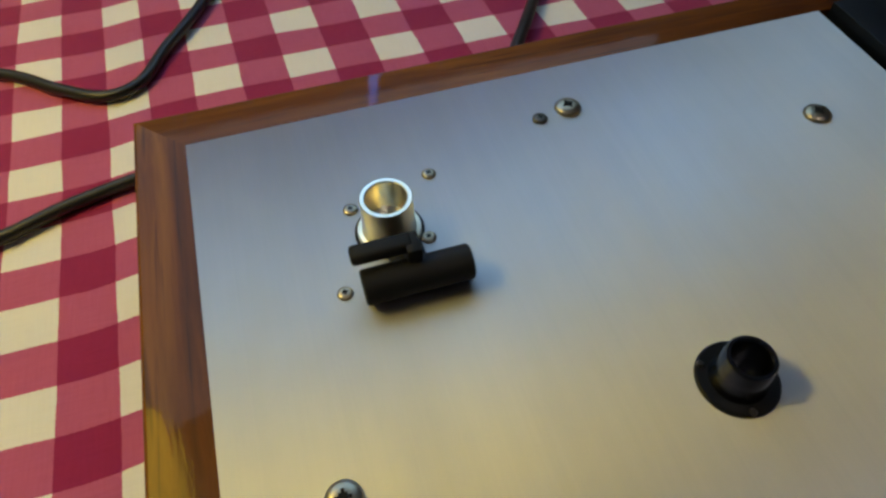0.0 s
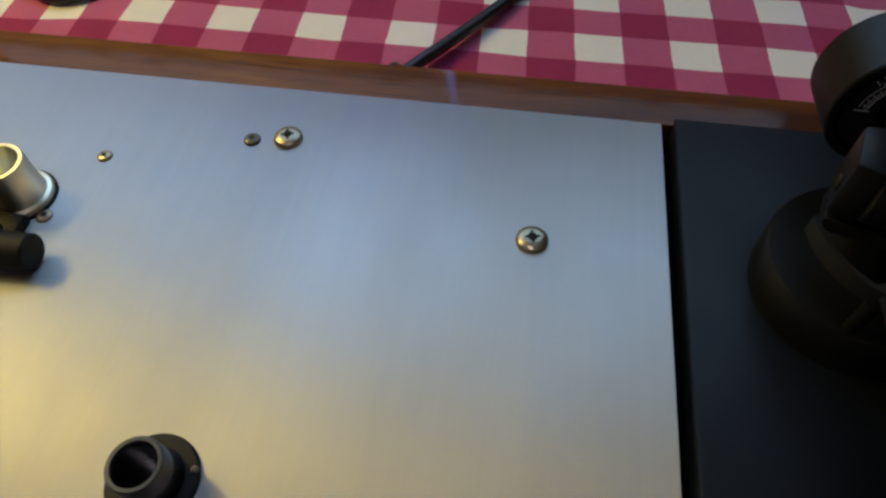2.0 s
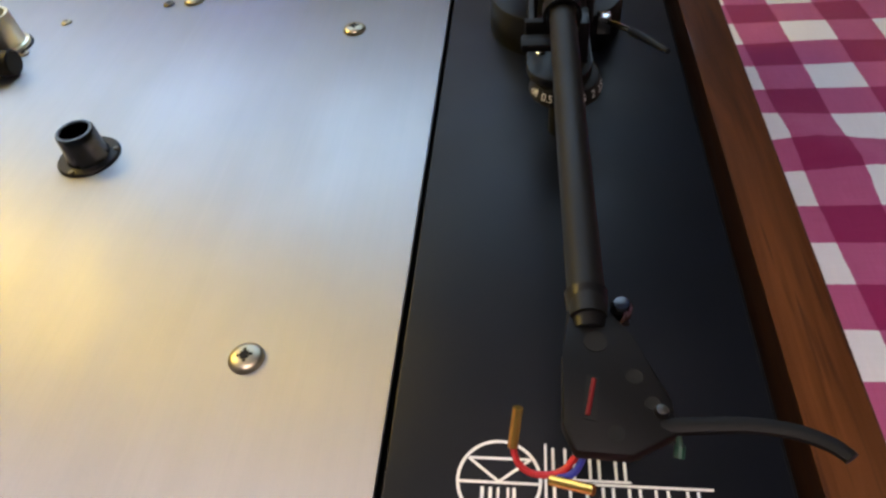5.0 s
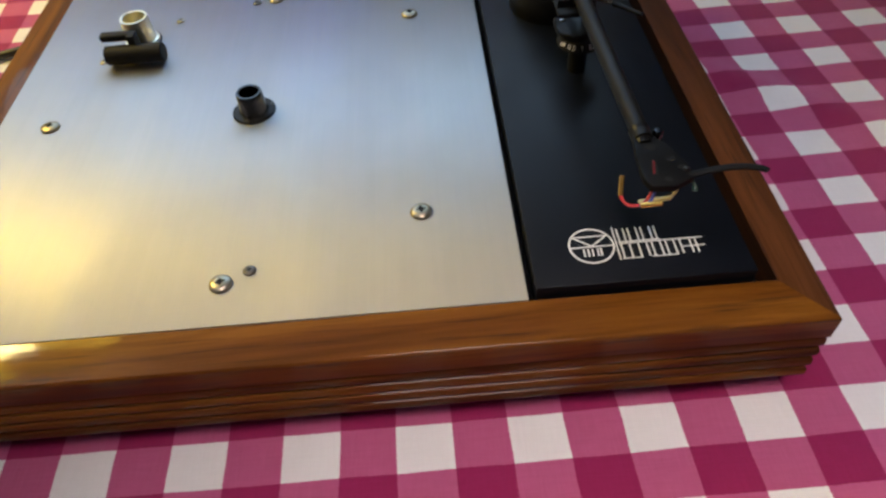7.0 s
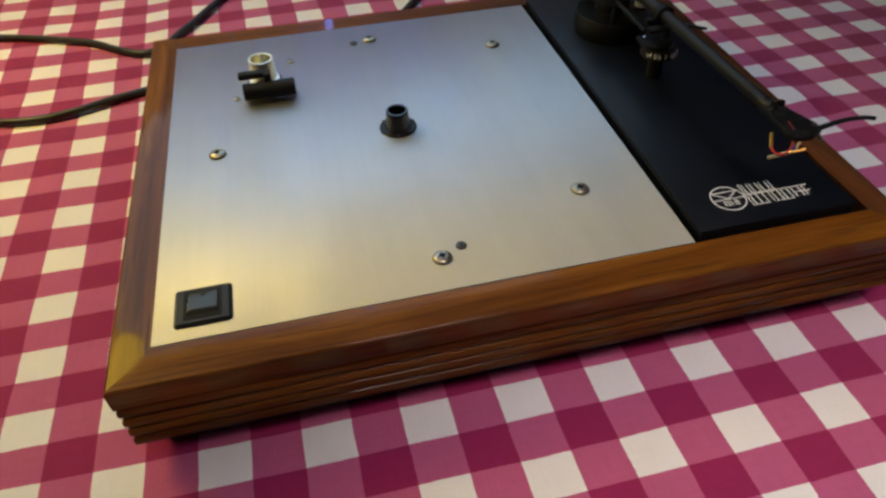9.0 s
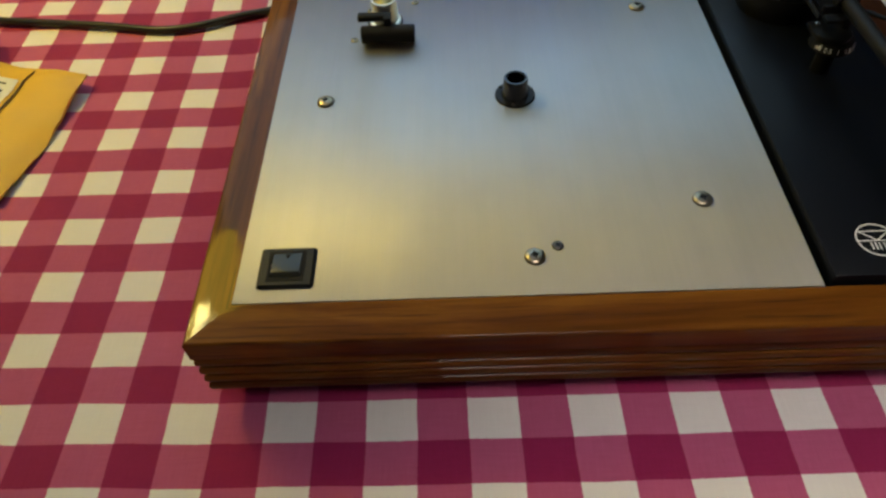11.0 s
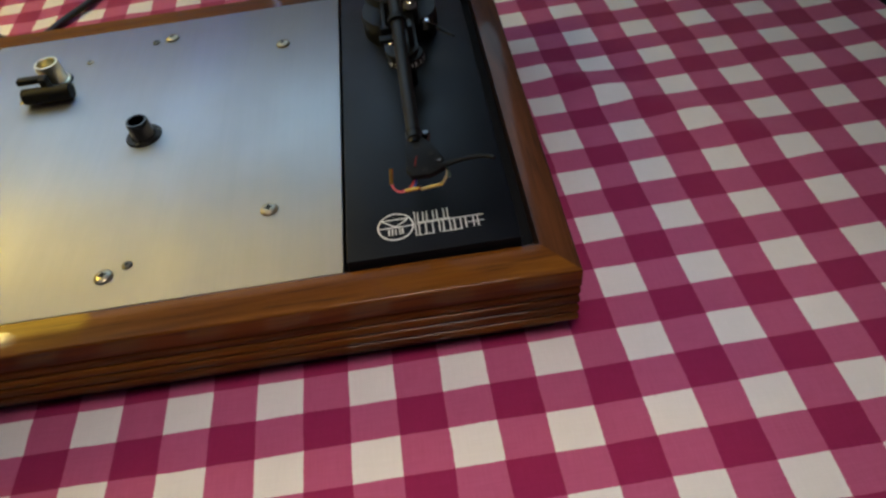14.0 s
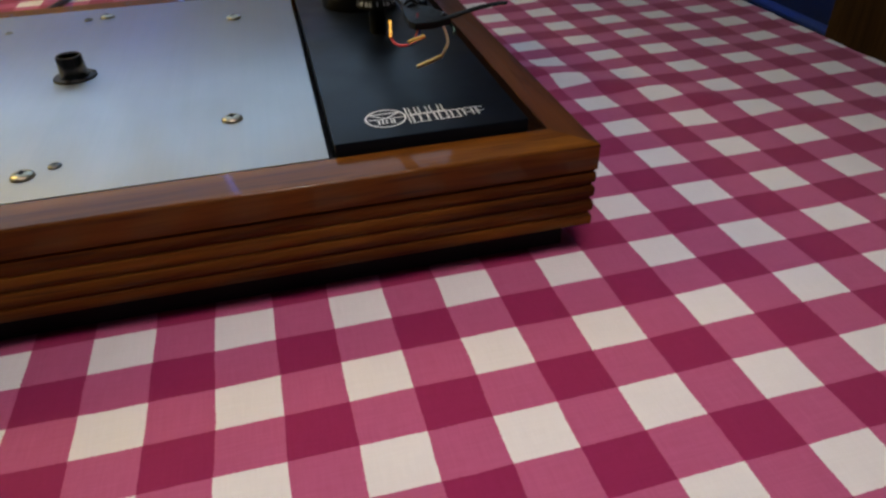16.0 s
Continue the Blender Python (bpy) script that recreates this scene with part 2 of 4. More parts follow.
def gingham():
    """Woven check of white, mid and deep cells; the weave's own coordinates count pairs of stripes."""
    m, t, b = material("red_gingham_cotton", rough=0.85, spec=0.25)
    b.inputs["Sheen Weight"].default_value = 0.2
    lay = t.nodes.new("ShaderNodeUVMap")
    lay.uv_map = "weave"
    split = t.nodes.new("ShaderNodeSeparateXYZ")
    t.links.new(lay.outputs[0], split.inputs[0])
    masks, threads = [], []
    for i, seed in enumerate((3.0, 11.0)):
        mp = t.nodes.new("ShaderNodeMapping")
        mp.inputs["Location"].default_value = (seed, seed, 0)
        t.links.new(lay.outputs[0], mp.inputs["Vector"])
        sway = maths(t, "MULTIPLY", maths(t, "SUBTRACT", noise_of(t, mp.outputs[0], 1.1, 2.0), 0.5), 0.045)
        fray = maths(t, "MULTIPLY", maths(t, "SUBTRACT", noise_of(t, mp.outputs[0], 40.0, 1.0), 0.5), 0.02)
        p = maths(t, "ADD", maths(t, "ADD", split.outputs[i], sway), fray)
        cell = maths(t, "FRACT", maths(t, "ADD", p, 200.0))
        masks.append(maths(t, "LESS_THAN", cell, 0.5))
        threads.append(maths(t, "SINE", maths(t, "MULTIPLY", split.outputs[i], 470.0)))
    both = maths(t, "MULTIPLY", masks[0], masks[1])
    any_ = maths(t, "MAXIMUM", masks[0], masks[1])
    slub = noise_of(t, coords(t, (60, 900, 1)), 1.0, 3.0)
    slub2 = noise_of(t, coords(t, (900, 60, 1)), 1.0, 3.0)
    fibre = maths(t, "MULTIPLY", maths(t, "ADD", slub, slub2), 0.5)
    blotch = noise_of(t, coords(t), 14.0, 3.0)
    mid = blend(t, fibre, (0.37, 0.060, 0.145), (0.52, 0.122, 0.255))
    white = blend(t, fibre, (0.68, 0.66, 0.64), (0.82, 0.805, 0.79))
    deep = blend(t, fibre, (0.225, 0.007, 0.058), (0.315, 0.015, 0.098))
    col = blend(t, both, blend(t, any_, white, mid), deep)
    col = blend(t, 0.12, col, ramp(t, blotch, (0.3, (0.6, 0.58, 0.56)), (0.7, (1, 1, 1))), "MULTIPLY")
    t.links.new(col, b.inputs["Base Color"])
    weave = maths(t, "MULTIPLY", threads[0], threads[1])
    bump(t, b, maths(t, "ADD", weave, fibre), 0.12, 0.0003)
    return m


CLOTH = gingham()


def glow(name, colour, strength):
    m = bpy.data.materials.new(name)
    m.use_nodes = True
    t = m.node_tree
    t.nodes.remove(t.nodes["Principled BSDF"])
    e = node(t, "ShaderNodeEmission", Strength=strength)
    e.inputs[0].default_value = (*colour, 1)
    t.links.new(e.outputs[0], t.nodes["Material Output"].inputs[0])
    return m


DUSK = glow("dusk_sky_glow", (0.045, 0.20, 1.0), 12.0)
LAMP_SHADE = glow("lit_gold_lining", (1.0, 0.68, 0.05), 17.5)
BULB = glow("lit_bulb_glass", (1.0, 0.86, 0.45), 30.0)


# ---- building helpers ----
def part(name, bm, mat, parent=None, label="", smooth=True, category="", kind=""):
    mesh = bpy.data.meshes.new(name)
    bmesh.ops.recalc_face_normals(bm, faces=bm.faces)
    bm.to_mesh(mesh)
    bm.free()
    mesh.materials.append(mat)
    if smooth:
        for p in mesh.polygons:
            p.use_smooth = True
        mesh.set_sharp_from_angle(angle=radians(35))
    ob = new(name, mesh)
    if parent is not None:
        ob.parent = parent
        ob.matrix_parent_inverse = parent.matrix_world.inverted()
    return tagged(ob, label, category, "", kind)


def thing(name, place, label, category, group=""):
    """An empty at the base of a thing made of several parts."""
    ob = new(name)
    ob.empty_display_size = 0.01
    ob.matrix_world = Matrix.Translation(place)
    bpy.context.view_layer.update()
    return tagged(ob, label, category, group)


def box(x0, x1, y0, y1, z0, z1, bevel=0.0, seg=2, m=None, bm=None):
    bm = bm or bmesh.new()
    made = bmesh.ops.create_cube(bm, size=1, matrix=Matrix.LocRotScale(
        ((x0 + x1) / 2, (y0 + y1) / 2, (z0 + z1) / 2), None, (x1 - x0, y1 - y0, z1 - z0)))["verts"]
    if bevel:
        edges = list({e for v in made for e in v.link_edges})
        made = bmesh.ops.bevel(bm, geom=edges, offset=bevel, segments=seg, affect="EDGES", profile=0.5)["verts"]
    if m is not None:
        bmesh.ops.transform(bm, matrix=m, verts=list({v for v in bm.verts} if bm.verts else []))
    return bm


def turned(profile, m=None, seg=48, bm=None):
    """A body turned about z from (radius, height) pairs."""
    bm = bm or bmesh.new()
    m = m or Matrix()
    rings = []
    for r, z in profile:
        if r < 1e-7:
            rings.append([bm.verts.new(m @ Vector((0, 0, z)))])
        else:
            rings.append([bm.verts.new(m @ Vector((r * math.cos(2 * math.pi * i / seg), r * math.sin(2 * math.pi * i / seg), z)))
                          for i in range(seg)])
    for a, b in zip(rings, rings[1:]):
        for i in range(seg):
            j = (i + 1) % seg
            if len(a) == 1 and len(b) == 1:
                continue
            if len(a) == 1:
                bm.faces.new((a[0], b[i], b[j]))
            elif len(b) == 1:
                bm.faces.new((a[i], a[j], b[0]))
            else:
                bm.faces.new((a[i], a[j], b[j], b[i]))
    return bm


def smooth_points(points, steps=8):
    """Points on a rounded line through the given ones."""
    pts = [Vector(p) for p in points]
    ext = [2 * pts[0] - pts[1]] + pts + [2 * pts[-1] - pts[-2]]
    out = []
    for a, b, c, d in zip(ext, ext[1:], ext[2:], ext[3:]):
        for k in range(steps):
            u = k / steps
            out.append(0.5 * ((2 * b) + (c - a) * u + (2 * a - 5 * b + 4 * c - d) * u * u + (3 * b - a - 3 * c + d) * u ** 3))
    return out + [pts[-1]]


def sweep(points, radius, seg=12, flat=1.0, bm=None):
    """A round (or flattened) rod along points; radius may be a number or one for each point."""
    bm = bm or bmesh.new()
    pts = [Vector(p) for p in points]
    radii = radius if isinstance(radius, (list, tuple)) else [radius] * len(pts)
    rings, side = [], None
    for i, p in enumerate(pts):
        d = (pts[min(i + 1, len(pts) - 1)] - pts[max(i - 1, 0)]).normalized()
        if side is None:
            side = d.cross(Vector((0, 0, 1)))
            side = side.normalized() if side.length > 1e-4 else Vector((1, 0, 0))
        side = (side - d * side.dot(d)).normalized()
        up = side.cross(d)
        rings.append([bm.verts.new(p + radii[i] * (side * math.cos(a) + up * math.sin(a) * flat))
                      for a in (2 * math.pi * k / seg for k in range(seg))])
    for a, b in zip(rings, rings[1:]):
        for k in range(seg):
            bm.faces.new((a[k], a[(k + 1) % seg], b[(k + 1) % seg], b[k]))
    bm.faces.new(rings[0])
    bm.faces.new(rings[-1][::-1])
    return bm


def slab(outline, z0, z1, bevel=0.0, m=None):
    """A flat piece with the given outline."""
    bm = bmesh.new()
    low = [bm.verts.new((x, y, z0)) for x, y in outline]
    high = [bm.verts.new((x, y, z1)) for x, y in outline]
    n = len(outline)
    bm.faces.new(low[::-1])
    bm.faces.new(high)
    for i in range(n):
        bm.faces.new((low[i], low[(i + 1) % n], high[(i + 1) % n], high[i]))
    if bevel:
        bmesh.ops.bevel(bm, geom=list(bm.edges), offset=bevel, segments=2, affect="EDGES", profile=0.5)
    if m is not None:
        bmesh.ops.transform(bm, matrix=m, verts=bm.verts)
    return bm


def lettering(text, size, m, mat, parent, name="numeral"):
    """Printed characters lying in the plane of m."""
    curve = bpy.data.curves.new("lettering", "FONT")
    curve.body, curve.size, curve.align_x, curve.align_y, curve.extrude = text, size, "CENTER", "CENTER", 0.00004
    curve.resolution_u = 3
    tmp = bpy.data.objects.new("lettering", curve)
    mesh = bpy.data.meshes.new_from_object(tmp)
    bpy.data.objects.remove(tmp)
    mesh.transform(m)
    mesh.materials.clear()
    mesh.materials.append(mat)
    ob = new(name, mesh)
    ob.parent = parent
    ob.matrix_parent_inverse = parent.matrix_world.inverted()
    return ob


def bars(rects, z, mat, parent, name, thick=0.00012):
    """Thin printed strips; each is (x0, x1, y0, y1)."""
    for x0, x1, y0, y1 in rects:
        part(name, box(x0, x1, y0, y1, z, z + thick), mat, parent, smooth=False)


CLOTH_Z = 0.034
FLOOR_Z = CLOTH_Z - 0.75

# ---- room shell: walls and ceiling unseen, assumed to close the room and bounce light ----
part("floor", box(-2.4, 2.8, -2.2, 1.2, FLOOR_Z - 0.05, FLOOR_Z), FLOOR, None, "dark wooden floorboards under the table", False, "floor", "structure")
part("ceiling", box(-2.4, 2.8, -2.2, 1.2, 1.72, 1.80), CEILING, None, "plain white ceiling, assumed out of view", False, "ceiling", "structure")
part("wall_west", box(-2.48, -2.40, -2.2, 1.2, FLOOR_Z, 1.72), WALL, None, "plain wall, assumed out of view", False, "wall", "structure")
part("wall_east", box(2.80, 2.88, -2.2, 1.2, FLOOR_Z, 1.72), WALL, None, "plain wall, assumed out of view", False, "wall", "structure")
part("wall_south", box(-2.4, 2.8, -2.28, -2.20, FLOOR_Z, 1.72), WALL, None, "plain wall, assumed out of view", False, "wall", "structure")
WX0, WX1, WZ0, WZ1 = -0.42, 0.66, 0.10, 1.40
bm = bmesh.new()
box(-2.4, WX0, 0.92, 1.00, FLOOR_Z, 1.72, bm=bm)
box(WX1, 2.8, 0.92, 1.00, FLOOR_Z, 1.72, bm=bm)
box(WX0, WX1, 0.92, 1.00, FLOOR_Z, WZ0, bm=bm)
box(WX0, WX1, 0.92, 1.00, WZ1, 1.72, bm=bm)
part("wall_north", bm, PALE_WALL, None, "plain wall with a window opening, assumed out of view", False, "wall", "structure")
part("backdrop", box(WX0 - 0.3, WX1 + 0.3, 1.18, 1.185, WZ0 - 0.15, WZ1 + 0.15), DUSK, None, "blue dusk sky outside the window", False, "sky", "structure")


# ---- table and cloth ----
def table():
    t = thing("table", (0, 0.1, FLOOR_Z), "wooden table hidden under a checked cloth", "table")
    part("tabletop", box(-0.80, 0.795, -0.75, 0.775, CLOTH_Z - 0.030, CLOTH_Z - 0.0062, 0.004), CABINET, t)
    for x in (-0.74, 0.73):
        for y in (-0.69, 0.71):
            part("leg", box(x - 0.035, x + 0.035, y - 0.035, y + 0.035, FLOOR_Z, CLOTH_Z - 0.030, 0.004), CABINET, t)


table()


def cloth_height(x, y):
    """Gentle ripples, flat under and near the plinth."""
    dx = max(-0.004 - x, 0, x - 0.450)
    dy = max(-0.004 - y, 0, y - 0.360)
    d = math.hypot(dx, dy)
    k = min(1.0, max(0.0, (d - 0.004) / 0.08))
    k = k * k * (3 - 2 * k)
    back = min(1.0, max(0.0, (y - 0.02) / 0.25))
    n = noise.noise(Vector((x * 9.0 + 4.0, y * 11.0, 0.0))) * 0.0016
    n += noise.noise(Vector((x * 21.0, y * 26.0, 3.0))) * 0.0012 * back
    ridge = 0.0
    for rx, ry, slope, high, long in ((0.520, 0.247, -0.76, 0.0050, 0.045), (0.622, 0.164, -0.85, 0.0026, 0.055)):
        off = (y - ry - slope * (x - rx)) / math.hypot(1, slope)
        ridge += high * math.exp(-(off / 0.013) ** 2 - ((x - rx) / long) ** 2)
    return max(-0.0045, k * n) + ridge


# the weave's lines, counted in pairs of stripes: slightly bent where the cloth was pulled
LINE_U = [-0.289, 18.064, 0.566, 0.462, 0.089, 0.553]
LINE_V = [0.202, -0.034, 21.057, -0.113, -0.58, 0.116]


def weave_at(x, y):
    cx, cy = min(0.78, max(-0.16, x)), min(0.50, max(-0.12, y))

    def at(c, a, b):
        a, b = a - 0.2, b - 0.2
        return c[0] + c[1] * a + c[2] * b + c[3] * a * b + c[4] * a * a + c[5] * b * b
    out = []
    for c in (LINE_U, LINE_V):
        e = 0.001
        v = at(c, cx, cy)
        out.append(v + (at(c, cx + e, cy) - v) / e * (x - cx) + (at(c, cx, cy + e) - v) / e * (y - cy))
    # the cloth is pulled askew beside the plinth's left board, and behind the ridge on its right
    side = min(1.0, max(0.0, -x / 0.05))
    side *= side * (3 - 2 * side)
    px, py = max(-0.15, x), min(0.34, max(0.02, y))
    out[0] += side * (-0.123 + 0.59 * (px + 0.1) - 0.27 * (py - 0.2))
    out[1] += side * (0.074 + 0.08 * (px + 0.1) + 0.52 * (py - 0.2))
    if x > 0.45:
        past = min(1.0, max(0.0, (y - 0.258) / 0.03))
        out[1] += 0.055 * past * min(1.0, (x - 0.45) / 0.01)
    return out


def tablecloth():
    bm = bmesh.new()
    uv = bm.loops.layers.uv.new("weave")
    edge, drop, thick = 0.800, 0.22, 0.0007
    xs = [-0.80 + 0.0105 * i for i in range(156)]
    xs = [x for x in xs if x < edge - 0.003] + [edge]
    ys = [-0.75 + 0.0105 * i for i in range(147)]
    top, low, flat = [], [], {}
    for y in ys:
        row = [((x, y, CLOTH_Z + cloth_height(x, y)), x) for x in xs]
        wave = 0.006 * math.sin(y * 2 * math.pi / 0.11) + 0.004 * math.sin(y * 2 * math.pi / 0.047 + 1)
        hem = 0.0035 * math.sin(y * 2 * math.pi / 0.083) + 0.0025 * math.sin(y * 2 * math.pi / 0.049 + 2)
        for a in (0.2, 0.45, 0.7, 1.0):
            row.append(((edge + a * hem + 0.012 * math.sin(a * math.pi / 2), y, CLOTH_Z - 0.012 * (1 - math.cos(a * math.pi / 2))), edge + 0.019 * a))
        for k in range(1, 9):
            q = k / 8
            row.append(((edge + hem + 0.012 + 0.018 * q + wave * q, y, CLOTH_Z - 0.012 - drop * q), edge + 0.019 + drop * q))
        a, b = [], []
        for (p, along) in row:
            v = bm.verts.new(p)
            out = p[0] > edge + 0.001
            w = bm.verts.new((p[0] - (thick if out else 0), p[1], p[2] - thick))
            flat[v] = flat[w] = weave_at(along, y)
            a.append(v)
            b.append(w)
        top.append(a)
        low.append(b)
    for layer, turn in ((top, 1), (low, -1)):
        for a, b in zip(layer, layer[1:]):
            for i in range(len(a) - 1):
                bm.faces.new((a[i], a[i + 1], b[i + 1], b[i])[::turn])
    n = len(top[0]) - 1
    for r in range(len(top) - 1):
        bm.faces.new((top[r][0], top[r + 1][0], low[r + 1][0], low[r][0]))
        bm.faces.new((top[r][n], low[r][n], low[r + 1][n], top[r + 1][n]))
    for r in (0, len(top) - 1):
        for i in range(n):
            bm.faces.new((top[r][i], low[r][i], low[r][i + 1], top[r][i + 1]))
    for f in bm.faces:
        for l in f.loops:
            l[uv].uv = flat[l.vert]
    return part("tablecloth", bm, CLOTH, None, "red and white gingham cotton tablecloth, slightly creased", True, "tablecloth")


tablecloth()

# ---- turntable ----
TOP = 0.100
WIDE, DEEP = 0.446, 0.356
# inner edges of the plinth boards
IX0, IX1, IY0, IY1 = 0.0205, 0.4268, 0.0228, 0.3345
deck = thing("turntable", (WIDE / 2, DEEP / 2, CLOTH_Z), "record player in a reeded walnut plinth, platter removed, on cloth", "turntable")


def plinth_profile():
    """Outline of a plinth board as (distance outwards, height), -1 for the inner edge: plain band above, four reeds below."""
    pts = [(-1, 0.0525), (-1, TOP)]
    for i in range(7):
        a = i / 6 * math.pi / 2
        pts.append((-0.0016 + 0.0016 * math.sin(a), TOP - 0.0016 + 0.0016 * math.cos(a)))
    z = 0.0855
    pts.append((0.0, z))
    pitch = 0.0084
    for k in range(4):
        pts.append((-0.0018, z - 0.0006))
        pts.append((-0.0018, z - 0.0009))
        for i in range(7):
            a = i / 6 * math.pi
            pts.append((-0.0018 + 0.0016 * math.sin(a) ** 0.6, z - 0.0012 - (pitch - 0.0014) * (1 - math.cos(a)) / 2))
        z -= pitch
    pts += [(-0.0020, 0.0525)]
    return pts


def plinth_board(name, side, mat):
    """One mitred board of the plinth."""
    bm = bmesh.new()
    rows = []
    for n, z in plinth_profile():
        x0, x1, y0, y1 = (IX0, IX1, IY0, IY1) if n == -1 else (-n, WIDE + n, -n, DEEP + n)
        if side in ("front", "back"):
            y = y0 if side == "front" else y1
            rows.append((bm.verts.new((x0, y, z)), bm.verts.new((x1, y, z))))
        else:
            x = x0 if side == "left" else x1
            rows.append((bm.verts.new((x, y0, z)), bm.verts.new((x, y1, z))))
    for a, b in zip(rows, rows[1:] + rows[:1]):
        bm.faces.new((a[0], a[1], b[1], b[0]))
    bm.faces.new([r[0] for r in rows])
    bm.faces.new([r[1] for r in rows][::-1])
    low = [all(v.co.z < 0.0856 for v in f.verts) for f in bm.faces]
    ob = part(name, bm, mat, deck, "glossy walnut board with reeded lower half")
    ob.data.materials.append(REED_X if side in ("front", "back") else REED_Y)
    for p, reeded in zip(ob.data.polygons, low):
        p.material_index = int(reeded)
    return ob


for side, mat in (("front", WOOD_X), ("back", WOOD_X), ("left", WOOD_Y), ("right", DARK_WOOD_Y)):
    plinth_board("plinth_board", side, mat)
part("base_board", box(0.011, WIDE - 0.011, 0.011, DEEP - 0.011, CLOTH_Z + 0.0006, 0.0525, 0.001), BASE_BLACK, deck, "recessed black base board")
part("inner_floor", box(IX0, IX1, IY0, IY1, 0.082, 0.084), BASE_BLACK, deck, "black inner floor", False)
SX1 = 0.3158
part("top_plate", box(IX0 + 0.0001, SX1, IY0 + 0.0001, IY1 - 0.0001, TOP - 0.0028, TOP + 0.0005, 0.0002), PLATE, deck, "brushed aluminium top plate")
part("cross_beam", box(0.290, 0.312, IY0, IY1, 0.084, TOP - 0.003), BASE_BLACK, deck, "", False)
BT = 0.1062
part("armboard", box(0.3192, 0.4174, 0.0244, 0.3318, BT - 0.0110, BT, 0.0007), BOARD, deck, "satin black armboard, proud of the plate")


def screw(name, x, y, r, mat, label=""):
    z = TOP + 0.0004
    h = r * 0.46
    prof = [(0, z + h * 0.35), (r * 0.22, z + h * 0.35), (r * 0.24, z + h * 0.98)]
    for i in range(1, 8):
        a = i / 7 * math.pi / 2
        prof.append((r * (0.24 + 0.76 * math.sin(a)), z + 0.0002 + (h * 0.98 - 0.0002) * math.cos(a) ** 0.8))
    prof.append((r, z))
    s = part(name, turned(prof, Matrix.Translation((x, y, 0)), 32), mat, deck, label)
    w = r * 0.09
    bm = bmesh.new()
    turn = Matrix.Translation((x, y, 0)) @ Matrix.Rotation(radians(37 + 900 * x), 4, "Z")
    # Dark bars just proud of the head paint the shade in its recess
    box(-r * 0.44, r * 0.44, -w, w, z + h * 0.6, z + h * 1.0, bm=bm)
    box(-w, w, -r * 0.44, r * 0.44, z + h * 0.6, z + h * 1.0, bm=bm)
    box(-r * 0.24, r * 0.24, -r * 0.24, r * 0.24, z + h * 0.6, z + h * 1.015, bm=bm)
    bmesh.ops.transform(bm, matrix=turn, verts=bm.verts)
    part("recess", bm, SHADE_AND_MARK_BLACK, s, "cross recess shade, drawn as dark bars", False)


for x, y in ((0.1754, 0.3073), (0.2706, 0.2720), (0.0533, 0.1776), (0.2705, 0.0826), (0.1750, 0.0466)):
    screw("dome_bolt", x, y, 0.0056, NICKEL, "domed nickel bolt")
for x, y in ((0.1620, 0.3046), (0.1876, 0.0534)):
    screw("small_screw", x, y, 0.0032, DULL_SCREW, "small dull screw")
for x, y in ((0.1096, 0.2888), (0.0675, 0.2441), (0.0770, 0.2800), (0.1010, 0.2588)):
    screw("motor_screw", x, y, 0.0028, NICKEL, "small nickel motor screw")

# bearing housing in the middle of the plate
bearing = part("bearing_flange", turned([(0, TOP), (0.0128, TOP - 0.0004), (0.0128, TOP + 0.0012), (0.0122, TOP + 0.0018), (0.0, TOP + 0.0018)],
               Matrix.Translation((0.1750, 0.1775, 0))), ARM_BLACK, deck, "black bearing flange")
part("bearing_sleeve", turned([(0.0090, TOP + 0.0016), (0.0084, TOP + 0.0032), (0.0079, TOP + 0.0070), (0.0076, TOP + 0.0138), (0.0071, TOP + 0.0145), (0.0061, TOP + 0.0145),
     (0.0056, TOP + 0.0138), (0.0056, TOP + 0.002), (0, TOP + 0.002)], Matrix.Translation((0.1750, 0.1775, 0))), GUNMETAL, bearing, "dark steel bearing sleeve, hollow")
for a in (20, 140, 260):
    part("flange_screw", turned([(0, TOP + 0.0027), (0.0009, TOP + 0.0026), (0.0012, TOP + 0.0021), (0.0012, TOP + 0.0015)],
         Matrix.Translation((0.1750 + 0.0114 * math.cos(radians(a)), 0.1775 + 0.0114 * math.sin(radians(a)), 0)), 16), DULL_SCREW, bearing)

# motor pulley with the black belt guide before it
PX, PY = 0.0885, 0.2660
at = Matrix.Translation((PX, PY, 0))
pulley = part("motor_pulley", turned([(0.0108, TOP - 0.0004), (0.0116, TOP), (0.0116, TOP + 0.0022), (0.0112, TOP + 0.0028), (0.0098, TOP + 0.0032), (0.0094, TOP + 0.0060),
         (0.0092, TOP + 0.0180), (0.0089, TOP + 0.0186), (0.0076, TOP + 0.0186), (0.0072, TOP + 0.0182), (0.0070, TOP + 0.0065), (0.0, TOP + 0.0060)], at, 64),
         ALUMINIUM, deck, "bright turned aluminium motor pulley, hollow")
part("pulley_seam", box(PX - 0.0074, PX + 0.0074, PY - 0.0004, PY + 0.0004, TOP + 0.0058, TOP + 0.0066), CHROME, pulley)
part("washer", turned([(0.0, TOP - 0.0006), (0.0126, TOP - 0.0006), (0.0126, TOP + 0.0012), (0.0, TOP + 0.0012)], at), RUBBER, pulley)


def rod_x(x0, x1, y, z, r, bev=0.0006):
    m = Matrix.Translation((x0, y, z)) @ Matrix.Rotation(radians(90), 4, "Y")
    L = x1 - x0
    return turned([(0, 0), (r - bev, 0), (r, bev), (r, L - bev), (r - bev, L), (0, L)], m, 32)


